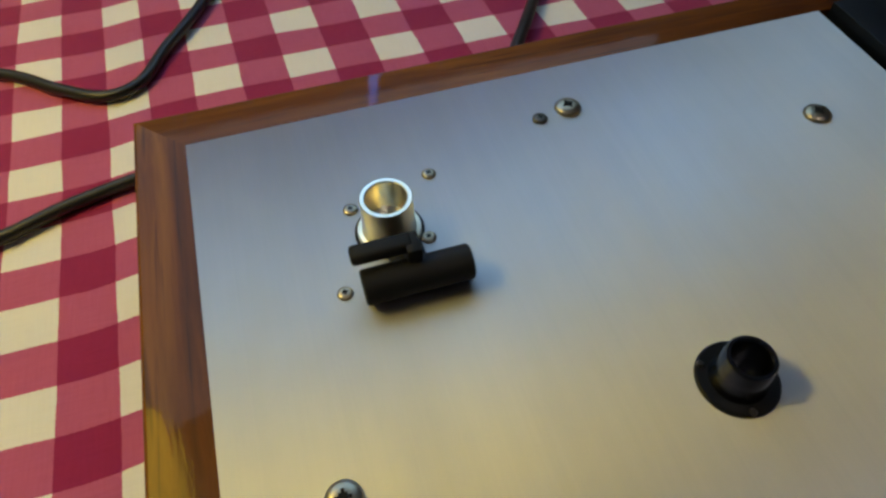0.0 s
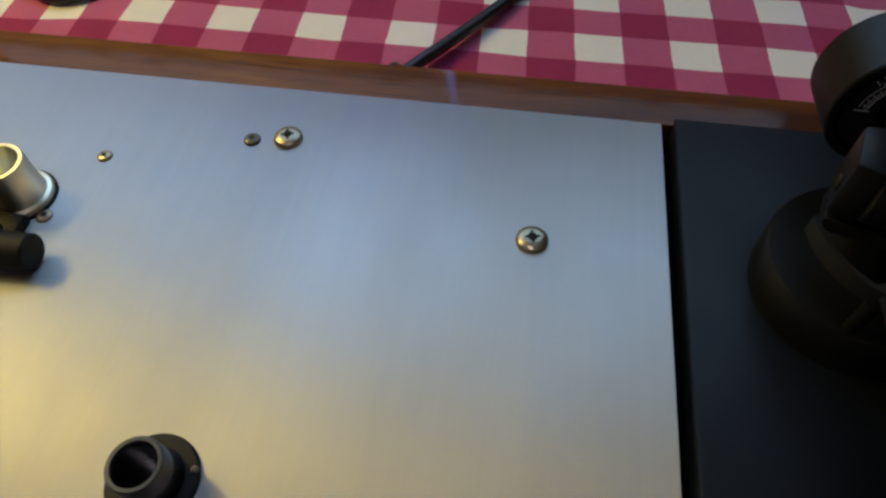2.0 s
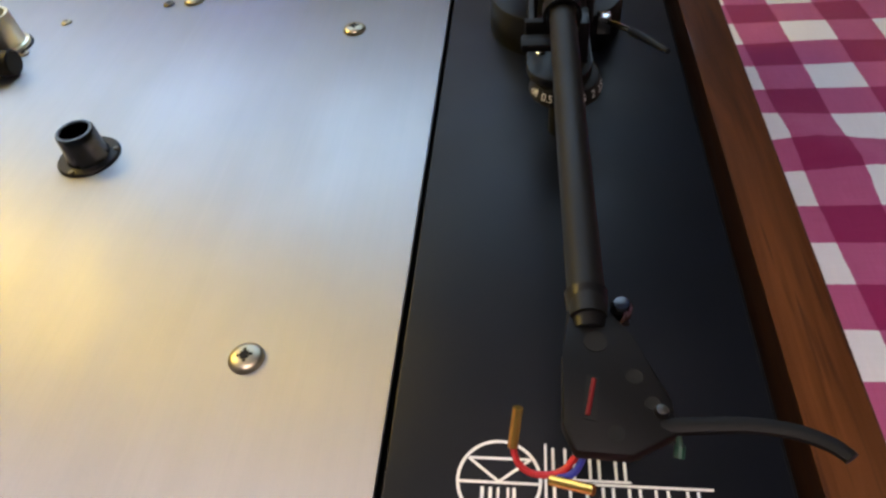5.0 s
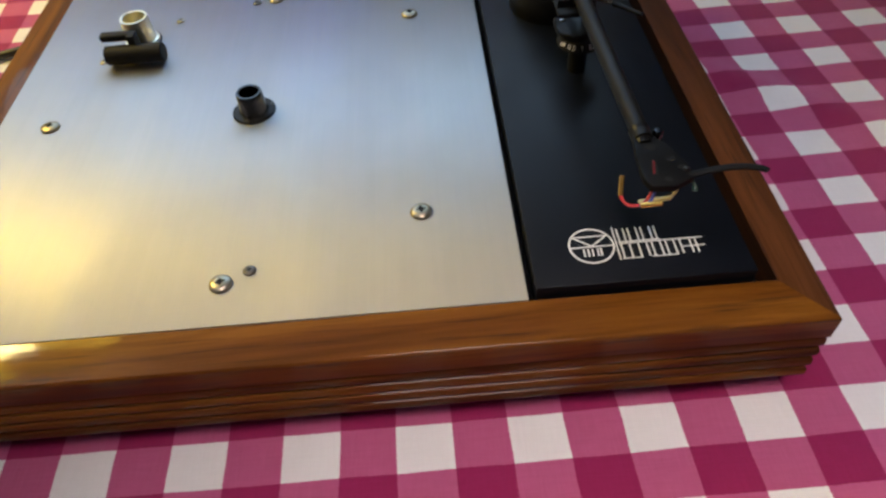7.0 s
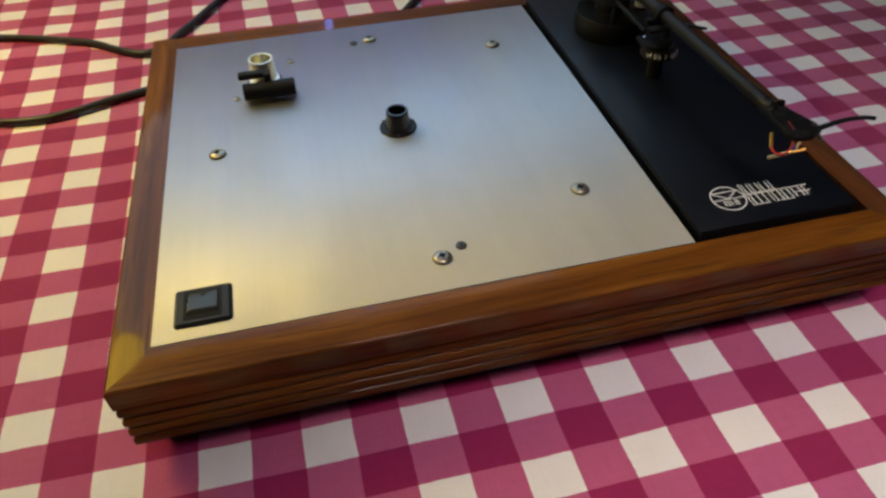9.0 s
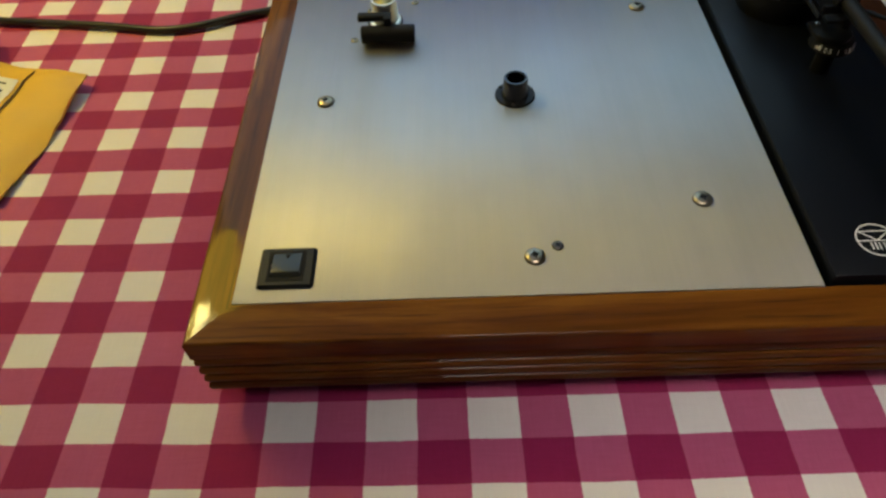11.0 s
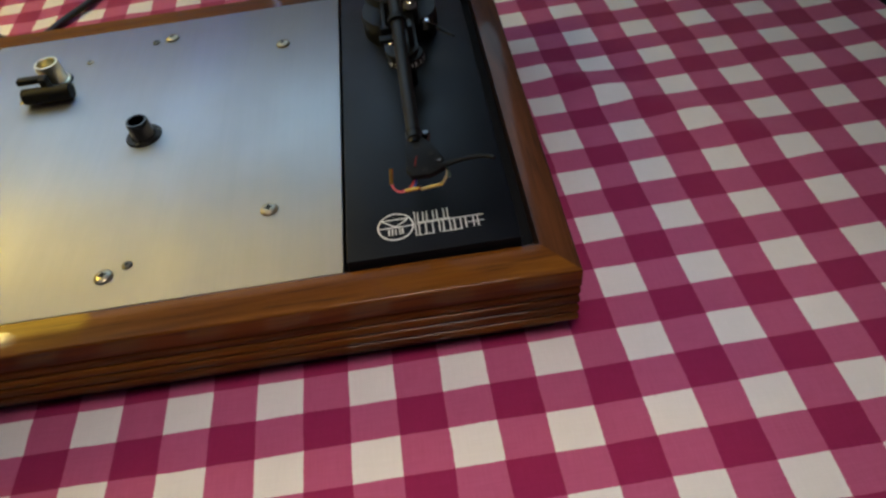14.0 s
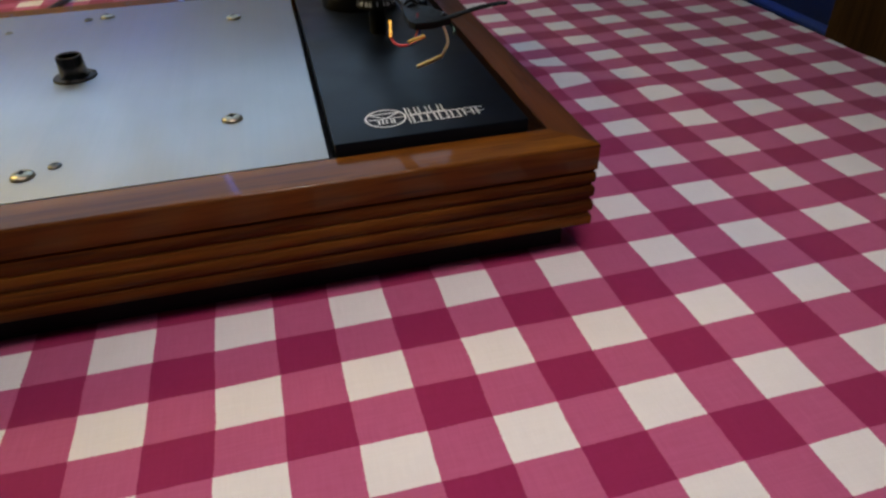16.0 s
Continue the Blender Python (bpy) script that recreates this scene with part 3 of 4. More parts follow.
guide = part("belt_guide", rod_x(0.0735, 0.1105, 0.2398, TOP + 0.0074, 0.0061), RUBBER, deck, "black rubber-sleeved belt guide")
part("upper_arm", box(0.0715, 0.0925, 0.2430, 0.2495, TOP + 0.0146, TOP + 0.0194, 0.0016, 3), RUBBER, guide)
part("web", box(0.0895, 0.0945, 0.2405, 0.2490, TOP + 0.006, TOP + 0.0190, 0.0006), RUBBER, guide)
part("foot", box(0.0850, 0.0975, 0.2440, 0.2560, TOP + 0.0003, TOP + 0.0050, 0.0006), RUBBER, guide)

# rocker switch
sw = part("switch_bezel", box(0.0313, 0.0608, 0.0308, 0.0573, TOP - 0.001, TOP + 0.0026, 0.0016, 1), SWITCH, deck, "dark grey plastic switch bezel")
part("switch_well", box(0.0363, 0.0558, 0.0346, 0.0538, TOP + 0.0020, TOP + 0.0029), SHADE_AND_MARK_BLACK, sw, "", False)
bm = bmesh.new()
v = [bm.verts.new(p) for p in ((0.0378, 0.0363, TOP + 0.0022), (0.0543, 0.0363, TOP + 0.0022), (0.0543, 0.0528, TOP + 0.0022), (0.0378, 0.0528, TOP + 0.0022),
     (0.0386, 0.0390, TOP + 0.0048), (0.0535, 0.0390, TOP + 0.0048), (0.0535, 0.0523, TOP + 0.0030), (0.0386, 0.0523, TOP + 0.0030))]
for f in ((3, 2, 1, 0), (4, 5, 6, 7), (0, 1, 5, 4), (1, 2, 6, 5), (2, 3, 7, 6), (3, 0, 4, 7)):
    bm.faces.new([v[i] for i in f])
bmesh.ops.bevel(bm, geom=list(bm.edges), offset=0.0003, segments=2, affect="EDGES", profile=0.5)
key = part("rocker", bm, SWITCH_KEY, sw, "smoked plastic rocker")
part("pointer", slab([(0.0446, 0.0508), (0.0475, 0.0508), (0.0460, 0.0488)], TOP + 0.0030, TOP + 0.0037), SHADE_AND_MARK_BLACK, key, "", False)


# printed emblem on the armboard, as plain shapes
def emblem():
    z = BT + 0.00002
    ring = bmesh.new()
    cx, cy, R1, R0 = 0.3480, 0.0462, 0.0106, 0.0098
    n = 64
    lo = [[ring.verts.new((cx + r * math.cos(2 * math.pi * i / n), cy + r * math.sin(2 * math.pi * i / n), z + 0.0001)) for i in range(n)] for r in (R0, R1)]
    for i in range(n):
        ring.faces.new((lo[0][i], lo[1][i], lo[1][(i + 1) % n], lo[0][(i + 1) % n]))
    e = part("emblem_ring", ring, PRINT, deck, "white printed ring emblem", False)
    strokes = bmesh.new()

    def stroke(a, b, w=0.0007):
        a, b = Vector((*a, 0)), Vector((*b, 0))
        d = (b - a).normalized()
        s = Vector((-d.y, d.x, 0)) * w / 2
        vs = [strokes.verts.new((p.x, p.y, z + 0.0001)) for p in (a - s, b - s, b + s, a + s)]
        strokes.faces.new(vs)
    stroke((cx - 0.0100, cy - 0.0006), (cx + 0.0100, cy - 0.0006))
    stroke((cx - 0.0078, cy + 0.0056), (cx + 0.0078, cy + 0.0056))
    stroke((cx - 0.0078, cy + 0.0056), (cx, cy - 0.0004))
    stroke((cx + 0.0078, cy + 0.0056), (cx, cy - 0.0004))
    part("emblem_mark", strokes, PRINT, e, "", False)
    bars([(0.3436, 0.3444, 0.0400, 0.0444), (0.3456, 0.3464, 0.0400, 0.0444), (0.3476, 0.3482, 0.0400, 0.0444), (0.3500, 0.3506, 0.0400, 0.0444),
          (0.3514, 0.3522, 0.0400, 0.0444)], z, PRINT, e, "print_bar")
    bars([(0.3592, 0.3598, 0.0367, 0.0562)], z, PRINT, deck, "upright_bar")
    for x in (0.3610, 0.3640, 0.3662, 0.3700, 0.3722, 0.3762, 0.3784):
        bars([(x, x + 0.0007, 0.0475, 0.0552)], z, PRINT, deck, "print_bar")
    bars([(0.3605, 0.3800, 0.0468, 0.0474)], z, PRINT, deck, "print_bar")
    for x in (0.3612, 0.3650, 0.3690, 0.3728, 0.3752, 0.3790, 0.3815, 0.3852, 0.3880, 0.3925, 0.3950):
        bars([(x, x + 0.0007, 0.0376, 0.0456)], z, PRINT, deck, "print_bar")
    bars([(0.3605, 0.3990, 0.0459, 0.0465), (0.3605, 0.3700, 0.0370, 0.0375), (0.3740, 0.3860, 0.0370, 0.0375), (0.3880, 0.3990, 0.0412, 0.0417)], z, PRINT, deck, "print_bar")


emblem()

# ---- tonearm ----
AX, AY = 0.3660, 0.2590
arm = thing("tonearm", (AX, AY, BT), "black tonearm without cartridge, loose coloured leads at its headshell", "tonearm")
at = Matrix.Translation((AX + 0.001, AY + 0.0025, 0))
pod = part("pod", turned([(0, BT - 0.0002), (0.0288, BT - 0.0002), (0.0290, BT + 0.0005), (0.0290, BT + 0.0155), (0.0283, BT + 0.0165), (0, BT + 0.0165)], at, 72), ARM_BLACK, arm, "round black mounting pod")
part("pillar", turned([(0.012, BT + 0.0163), (0.0115, BT + 0.020), (0.0105, BT + 0.026), (0.0105, BT + 0.034), (0, BT + 0.034)], Matrix.Translation((AX, AY + 0.006, 0))), ARM_BLACK, arm)
YZ = 0.1520
yoke_turn = Matrix.Translation((AX - 0.0003, 0.2590, YZ)) @ Matrix.Rotation(radians(-18), 4, "Z")
m = yoke_turn @ Matrix.Translation((-0.0135, 0, 0)) @ Matrix.Rotation(radians(90), 4, "Y")
housing = part("bearing_housing", turned([(0, 0), (0.0088, 0), (0.0094, 0.0006), (0.0094, 0.0264), (0.0088, 0.0270), (0, 0.0270)], m, 48), ARM_BLACK, arm, "black bearing barrel with two printed lines")


def on_barrel(u0, u1, a0, a1):
    """A strip of print round the barrel, from a0 to a1 degrees about its axis."""
    bm = bmesh.new()
    k = 4
    rows = []
    for i in range(k + 1):
        a = radians(a0 + (a1 - a0) * i / k)
        rows.append([bm.verts.new(yoke_turn @ Vector((u, -0.00948 * math.sin(a), 0.00948 * math.cos(a)))) for u in (u0, u1)])
    for p, q in zip(rows, rows[1:]):
        bm.faces.new((p[0], p[1], q[1], q[0]))
    return bm


for k in range(8):
    part("print_bar", on_barrel(-0.0085 + 0.0024 * k, -0.0065 + 0.0024 * k, -4, 0), FAINT_PRINT, housing, "", False)
for k in range(9):
    part("print_bar", on_barrel(-0.0115 + 0.0025 * k, -0.0094 + 0.0025 * k, 9, 13), FAINT_PRINT, housing, "", False)
for s in (-1, 1):
    outline = [(-0.0045, -0.0085), (0.0045, -0.0100), (0.0045, 0.0090), (0.0015, 0.0120), (-0.0045, 0.0095)]
    if s > 0:
        outline = [(-x, y) for x, y in outline][::-1]
    m = yoke_turn @ Matrix.Translation((s * 0.0170, 0.001, 0)) @ Matrix.Diagonal((0.82, 0.80, 0.78, 1))
    cheek = part("yoke_cheek", slab(outline, -0.0105, 0.0135, 0.0012, m), ARM_BLACK, arm, "faceted black yoke cheek")
    bmm = turned([(0, 0.0012), (0.0024, 0.0010), (0.0030, 0.0004), (0.0030, -0.001)], m @ Matrix.Translation((s * 0.0045, -0.003, -0.001)) @ Matrix.Rotation(radians(90 * s), 4, "Y"), 24)
    part("pivot_screw", bmm, CHROME if s > 0 else ARM_GREY, cheek, "bright pivot screw" if s > 0 else "")
part("yoke_base", slab([(-0.0200, -0.006), (0.0200, -0.006), (0.0200, 0.007), (-0.0200, 0.007)], -0.0150, -0.0100, 0.0012, yoke_turn), ARM_BLACK, arm)
tube_line = [(0.3655, 0.2560, YZ), (0.3657, 0.2000, 0.1530), (0.3661, 0.1200, 0.1550), (0.3667, 0.0590, 0.1565)]
part("arm_tube", sweep(smooth_points(tube_line, 6), [0.0046 - 0.0007 * i / 18 for i in range(19)], 24), ARM_GREY, arm, "dark grey straight arm tube")
part("rear_stub", sweep([(AX, 0.2600, YZ - 0.001), (AX + 0.0020, 0.2960, 0.1515)], 0.0047, 20), ARM_BLACK, arm)

# counterweight with its printed dial
cw_at = Matrix.Translation((0.3680, 0.2935, 0.1510)) @ Matrix.Rotation(radians(-92), 4, "X") @ Matrix.Scale(1.06, 4)
weight = part("counterweight", turned([(0.0060, -0.0008), (0.0150, -0.0008), (0.0152, 0.0010), (0.0162, 0.0010), (0.0166, -0.0012), (0.0180, -0.0012), (0.0186, -0.0006), (0.0186, 0.0190), (0.0176, 0.0202), (0, 0.0202)],
              cw_at, 72), ARM_BLACK, arm, "black round counterweight with a printed force dial")
scale = bmesh.new()
for k in range(41):
    a = radians(180 + 180 * k / 40 + 0)
    r0, r1, w = (0.0086, 0.0126, 0.00022) if k % 10 == 0 else ((0.0094, 0.0110, 0.00020) if k % 2 == 0 else (0.0094, 0.0106, 0.00014))
    d, s = Vector((math.cos(a), math.sin(a), 0)), Vector((-math.sin(a), math.cos(a), 0))
    scale.faces.new([scale.verts.new(cw_at @ (d * r + s * q + Vector((0, 0, -0.00086)))) for r, q in ((r0, -w), (r1, -w), (r1, w), (r0, w))])
for r0, r1 in ((0.0091, 0.0094), (0.0116, 0.0119)):
    arcs = [[scale.verts.new(cw_at @ Vector((r * math.cos(radians(185 + 170 * i / 40)), r * math.sin(radians(185 + 170 * i / 40)), -0.00086))) for i in range(41)] for r in (r0, r1)]
    for i in range(40):
        scale.faces.new((arcs[0][i], arcs[1][i], arcs[1][i + 1], arcs[0][i + 1]))
part("dial_scale", scale, DIM_PRINT, weight, "fine grey tick scale", False)
face = cw_at @ Matrix.Rotation(radians(180), 4, "X") @ Matrix.Translation((0, 0, 0.00086))
for text, a in (("1.5", 135), ("2", 90), ("2.5", 45), ("0", 0)):
    lettering(text, 0.0030, face @ Matrix.Rotation(radians(a - 90), 4, "Z") @ Matrix.Translation((0, 0.0136, 0)), DIM_PRINT, weight)
part("index_line", slab([(-0.00022, 0.0062), (0.00022, 0.0062), (0.00022, 0.0124), (-0.00022, 0.0124)], 0.0, 0.0001, 0, face), PRINT, weight, "", False)

# cue lift: curved platform, rail, ring and lever
arc = [(0.3425, 0.2590, 0.1430), (0.3440, 0.2520, 0.1430), (0.3475, 0.2445, 0.1430), (0.3530, 0.2385, 0.1430), (0.3590, 0.2350, 0.1430), (0.3650, 0.2335, 0.1430)]
bm = bmesh.new()
line = smooth_points(arc, 5)
prev = None
for i, p in enumerate(line):
    d = (line[min(i + 1, len(line) - 1)] - line[max(i - 1, 0)]).normalized()
    s = Vector((-d.y, d.x, 0)) * 0.0007
    ring = [bm.verts.new(q) for q in (p - s + Vector((0, 0, -0.006)), p + s + Vector((0, 0, -0.006)), p + s, p - s)]
    if prev:
        for k in range(4):
            bm.faces.new((prev[k], prev[(k + 1) % 4], ring[(k + 1) % 4], ring[k]))
    else:
        bm.faces.new(ring[::-1])
    prev = ring
bm.faces.new(prev)
lift = part("cue_platform", bm, ARM_GREY, arm, "curved black cueing platform")
part("lift_post", turned([(0.0022, BT + 0.0163), (0.0022, 0.1400), (0, 0.1400)], Matrix.Translation((0.3565, 0.2380, 0)), 20), ARM_BLACK, lift)
part("side_rail", box(0.3548, 0.3570, 0.1880, 0.2400, 0.1400, 0.1425, 0.0004), ARM_GREY, arm)
nose = [(0.3657 + 0.0115 * math.cos(radians(a)), 0.1862 + 0.0115 * math.sin(radians(a))) for a in range(180, 361, 15)]
bracket = part("bracket", slab(nose + [(0.3772, 0.2450), (0.3672, 0.2450), (0.3672, 0.1960), (0.3542, 0.1960)], 0.1309, 0.1342, 0.0006), ARM_BLACK, arm, "black bracket running forward from the pod over the dial")
part("bracket_screw", turned([(0, 0.1356), (0.0010, 0.1354), (0.0016, 0.1348), (0.0017, 0.1340)], Matrix.Translation((0.3592, 0.1925, 0)), 18), CHROME, bracket)
ring_at = Matrix.Translation((0.3759, 0.2355, 0.0130)) @ Matrix.Diagonal((1.05, 1.05, 1, 1)) @ Matrix.Translation((0, 0, 0.003))
part("collar_post", turned([(0.0054, BT + 0.0163), (0.0054, 0.1365), (0, 0.1365)], Matrix.Translation((0.3759, 0.2355, 0)), 28), ARM_BLACK, arm)
part("collar_ring", turned([(0.0036, BT + 0.0138), (0.0047, BT + 0.0138), (0.0047, BT + 0.0168), (0.0043, BT + 0.0174), (0.0036, BT + 0.0170), (0.0036, BT + 0.0138)], ring_at, 32), PALE_STEEL, arm, "bright steel collar")
part("collar_pin", turned([(0.0020, BT + 0.0138), (0.0020, BT + 0.0175), (0.0015, BT + 0.0180), (0, BT + 0.0180)], ring_at, 20), CHROME, arm)
lever = part("cue_lever", sweep([(0.3855, 0.2320, 0.1240), (0.3932, 0.2105, 0.1312)], 0.0011, 14), CHROME, arm, "thin chromed cueing lever with a black tip")
part("lever_block", box(0.3825, 0.3880, 0.2300, 0.2352, 0.1185, 0.1262, 0.0006), CHROME, lever)
part("lever_post", turned([(0.0024, BT + 0.0160), (0.0024, 0.1190), (0, 0.1190)], Matrix.Translation((0.3852, 0.2326, 0)), 16), ARM_BLACK, lever)
part("lever_tip", sweep([(0.3930, 0.2110, 0.1310), (0.3950, 0.2048, 0.1330), (0.4018, 0.1850, 0.1382)], [0.0015, 0.0016, 0.0010], 14), RUBBER, lever, "black lever sleeve")

# arm rest with its clip
rest = part("arm_rest", box(0.3712, 0.3752, 0.1860, 0.1970, BT + 0.0165, 0.1490, 0.0006), ARM_BLACK, arm, "black arm rest post")
clip = turned([(0.0054, -0.003), (0.0064, -0.003), (0.0064, 0.003), (0.0054, 0.003), (0.0054, -0.003)], Matrix.Translation((0.3657, 0.1860, 0.1533)) @ Matrix.Rotation(radians(90), 4, "X"), 28)
part("clip", clip, PLASTIC, rest, "black clip round the tube")
part("clip_fin", box(0.3524, 0.3640, 0.1740, 0.1810, 0.1460, 0.1487, 0.0006), PLASTIC, rest)
part("clip_tab", box(0.3535, 0.3640, 0.1835, 0.1865, 0.1455, 0.1515, 0.0006), PLASTIC, rest)

# bias dial in front of the pod
DX, DY, DZ = 0.3680, 0.1850, 0.0115
at = Matrix.Translation((DX, DY, 0)) @ Matrix.Diagonal((0.9, 0.9, 1, 1))
dial = part("bias_dial", turned([(0, BT - 0.0002), (0.0060, BT - 0.0002), (0.0060, BT + DZ + 0.0050), (0.0142, BT + DZ + 0.0064), (0.0145, BT + DZ + 0.0070), (0.0132, BT + DZ + 0.0125), (0.0118, BT + DZ + 0.0130), (0, BT + DZ + 0.0130)], at, 64),
            ARM_GREY, arm, "round bias dial with white numerals on its edge")
slope = math.degrees(math.atan2(0.0055, 0.0013))
for text, a in (("off", -150), ("0.5", -122), ("1", -95), ("1.5", -68), ("2", -42), ("2.5", -18)):
    m = at @ Matrix.Rotation(radians(a + 90), 4, "Z") @ Matrix.Translation((0, -0.01395, BT + DZ + 0.0097)) @ Matrix.Rotation(radians(slope), 4, "X") @ Matrix.Translation((0, 0, 0.00006))
    lettering(text, 0.0042, m, PRINT, dial)

# headshell, offset towards the spindle, with finger lift and loose leads
HZ = 0.1575
head = [(0.3625, 0.0610), (0.3708, 0.0610), (0.3748, 0.0545), (0.3805, 0.0410), (0.3806, 0.0345), (0.3725, 0.0300), (0.3628, 0.0305), (0.3606, 0.0360), (0.3612, 0.0500)]
shell = part("headshell", slab(head, HZ - 0.0034, HZ, 0.0006), PLASTIC, arm, "black headshell with slots, no cartridge")
part("shell_neck", sweep([(0.3666, 0.0660, 0.1562), (0.3668, 0.0570, 0.1550)], [0.0045, 0.0038], 24), ARM_BLACK, shell)
part("finger_lift", sweep(smooth_points([(0.3780, 0.0360, 0.1565), (0.3850, 0.0358, 0.1580), (0.3920, 0.0352, 0.1598), (0.3980, 0.0337, 0.1612), (0.4020, 0.0316, 0.1622), (0.4042, 0.0296, 0.1628), (0.4050, 0.0284, 0.1630)], 5), [0.0018 - 0.0005 * i / 30 for i in range(31)], 10, 0.6), PLASTIC, shell, "curved black finger lift")
# Holes are dark discs on the shell, their inner shade put in as colour
for x, y, r in ((0.3676, 0.0530, 0.0023), (0.3742, 0.0455, 0.0016), (0.3700, 0.0340, 0.0015), (0.3768, 0.0400, 0.0014)):
    part("hole", turned([(0, HZ + 0.0001), (r * 0.8, HZ + 0.0001), (r, HZ + 0.00015), (r, HZ - 0.0008)], Matrix.Translation((x, y, 0)), 20), SHADE_AND_MARK_BLACK, shell, "hole shade, drawn as a dark disc")
# The slot's shade is a near-black piece laid on top
part("slot", slab([(0.3643, 0.0365), (0.3668, 0.0362), (0.3678, 0.0452), (0.3655, 0.0455)], HZ - 0.0008, HZ + 0.00015), SHADE_AND_MARK_BLACK, shell, "slot shade, drawn as a dark piece", False)
# Red lead again, coloured darker for the shade inside the slot
part("lead_in_slot", sweep([(0.3652, 0.0372, HZ + 0.0001), (0.3668, 0.0446, HZ + 0.0002)], 0.00045, 8), SHADED_RED_WIRE, shell, "red lead seen in the slot")
part("shell_screw", turned([(0, HZ + 0.0020), (0.0016, HZ + 0.0018), (0.0022, HZ + 0.0008), (0.0022, HZ - 0.0020)], Matrix.Translation((0.3732, 0.0612, 0)), 18), GUNMETAL, shell)
part("screw_lug", box(0.3700, 0.3750, 0.0590, 0.0632, HZ - 0.0034, HZ - 0.0018, 0.0005), ARM_BLACK, shell)
for x, y in ((0.3782, 0.0384),):
    part("mounting_screw", turned([(0, HZ + 0.0012), (0.0010, HZ + 0.0010), (0.0013, HZ + 0.0004), (0.0013, HZ - 0.0002)], Matrix.Translation((x, y, 0)), 14), DULL_SCREW, shell)


def lead(name, pts, mat, clip_pts, label):
    w = part(name, sweep(smooth_points(pts, 5), 0.00065, 8), mat, shell, label)
    part("lead_clip", sweep(clip_pts, 0.00100, 10), {WHITE_WIRE: PALE_GOLD, GREEN_WIRE: GREEN_WIRE}.get(mat, YELLOW_GOLD), w, "small lead clip")


lead("lead", [(0.3650, 0.0340, 0.1535), (0.3610, 0.0305, 0.1490), (0.3560, 0.0300, 0.1482), (0.3530, 0.0315, 0.1492), (0.3519, 0.0338, 0.1510)], RED_WIRE,
     [(0.3519, 0.0338, 0.1510), (0.3529, 0.0385, 0.1572)], "red lead curling out")
lead("lead", [(0.3655, 0.0335, 0.1535), (0.3632, 0.0300, 0.1500), (0.3602, 0.0290, 0.1490), (0.3588, 0.0282, 0.1496)], BLUE_WIRE,
     [(0.3588, 0.0282, 0.1500), (0.3660, 0.0255, 0.1530)], "blue lead curling out")
lead("lead", [(0.3775, 0.0440, 0.1535), (0.3808, 0.0470, 0.1470), (0.3815, 0.0460, 0.1415), (0.3780, 0.0440, 0.1362)], WHITE_WIRE,
     [(0.3780, 0.0440, 0.1362), (0.3665, 0.0485, 0.1305)], "white lead curling out")
lead("lead", [(0.3785, 0.0372, 0.1540), (0.3812, 0.0376, 0.1530), (0.3820, 0.0352, 0.1512)], GREEN_WIRE,
     [(0.3820, 0.0352, 0.1512), (0.3817, 0.0335, 0.1500)], "green lead curling out")


# ---- loose things on the cloth ----
def cable(label, points, r=0.0036):
    pts = smooth_points(points, 10)
    return part("cable", sweep(pts, r, 12), CABLE, None, label, True, "cable")


CZ = CLOTH_Z + 0.0042
cable("black cable looping over the checked cloth", [(-0.60, 0.56, CZ), (-0.42, 0.570, CZ), (-0.30, 0.556, CZ), (-0.190, 0.540, CZ), (-0.100, 0.506, CZ), (-0.062, 0.478, CZ),
      (-0.036, 0.463, CZ), (-0.016, 0.470, CZ), (0.000, 0.500, CZ), (0.024, 0.540, CZ), (0.055, 0.610, CZ), (0.08, 0.75, CZ)])
cable("black cable running behind the turntable", [(-0.62, 0.40, CZ), (-0.42, 0.415, CZ), (-0.30, 0.392, CZ), (-0.181, 0.374, CZ), (-0.126, 0.3635, CZ), (-0.089, 0.368, CZ), (-0.050, 0.382, CZ),
      (0.000, 0.392, CZ), (0.060, 0.386, CZ), (0.105, 0.372, CZ)])
lead_out = cable("black mains cable with a moulded plug", [(0.192, 0.413, CZ + 0.004), (0.204, 0.430, CZ + 0.004), (0.217, 0.450, CZ + 0.003), (0.237, 0.482, CZ + 0.001), (0.268, 0.530, CZ), (0.33, 0.62, CZ), (0.36, 0.76, CZ)], 0.0038)
part("plug", box(-0.0080, 0.0080, -0.026, 0.022, -0.0055, 0.0055, 0.003, 3, Matrix.Translation((0.1840, 0.401, CZ + 0.004)) @ Matrix.Rotation(radians(-36), 4, "Z")), CABLE, lead_out, "moulded black plug")


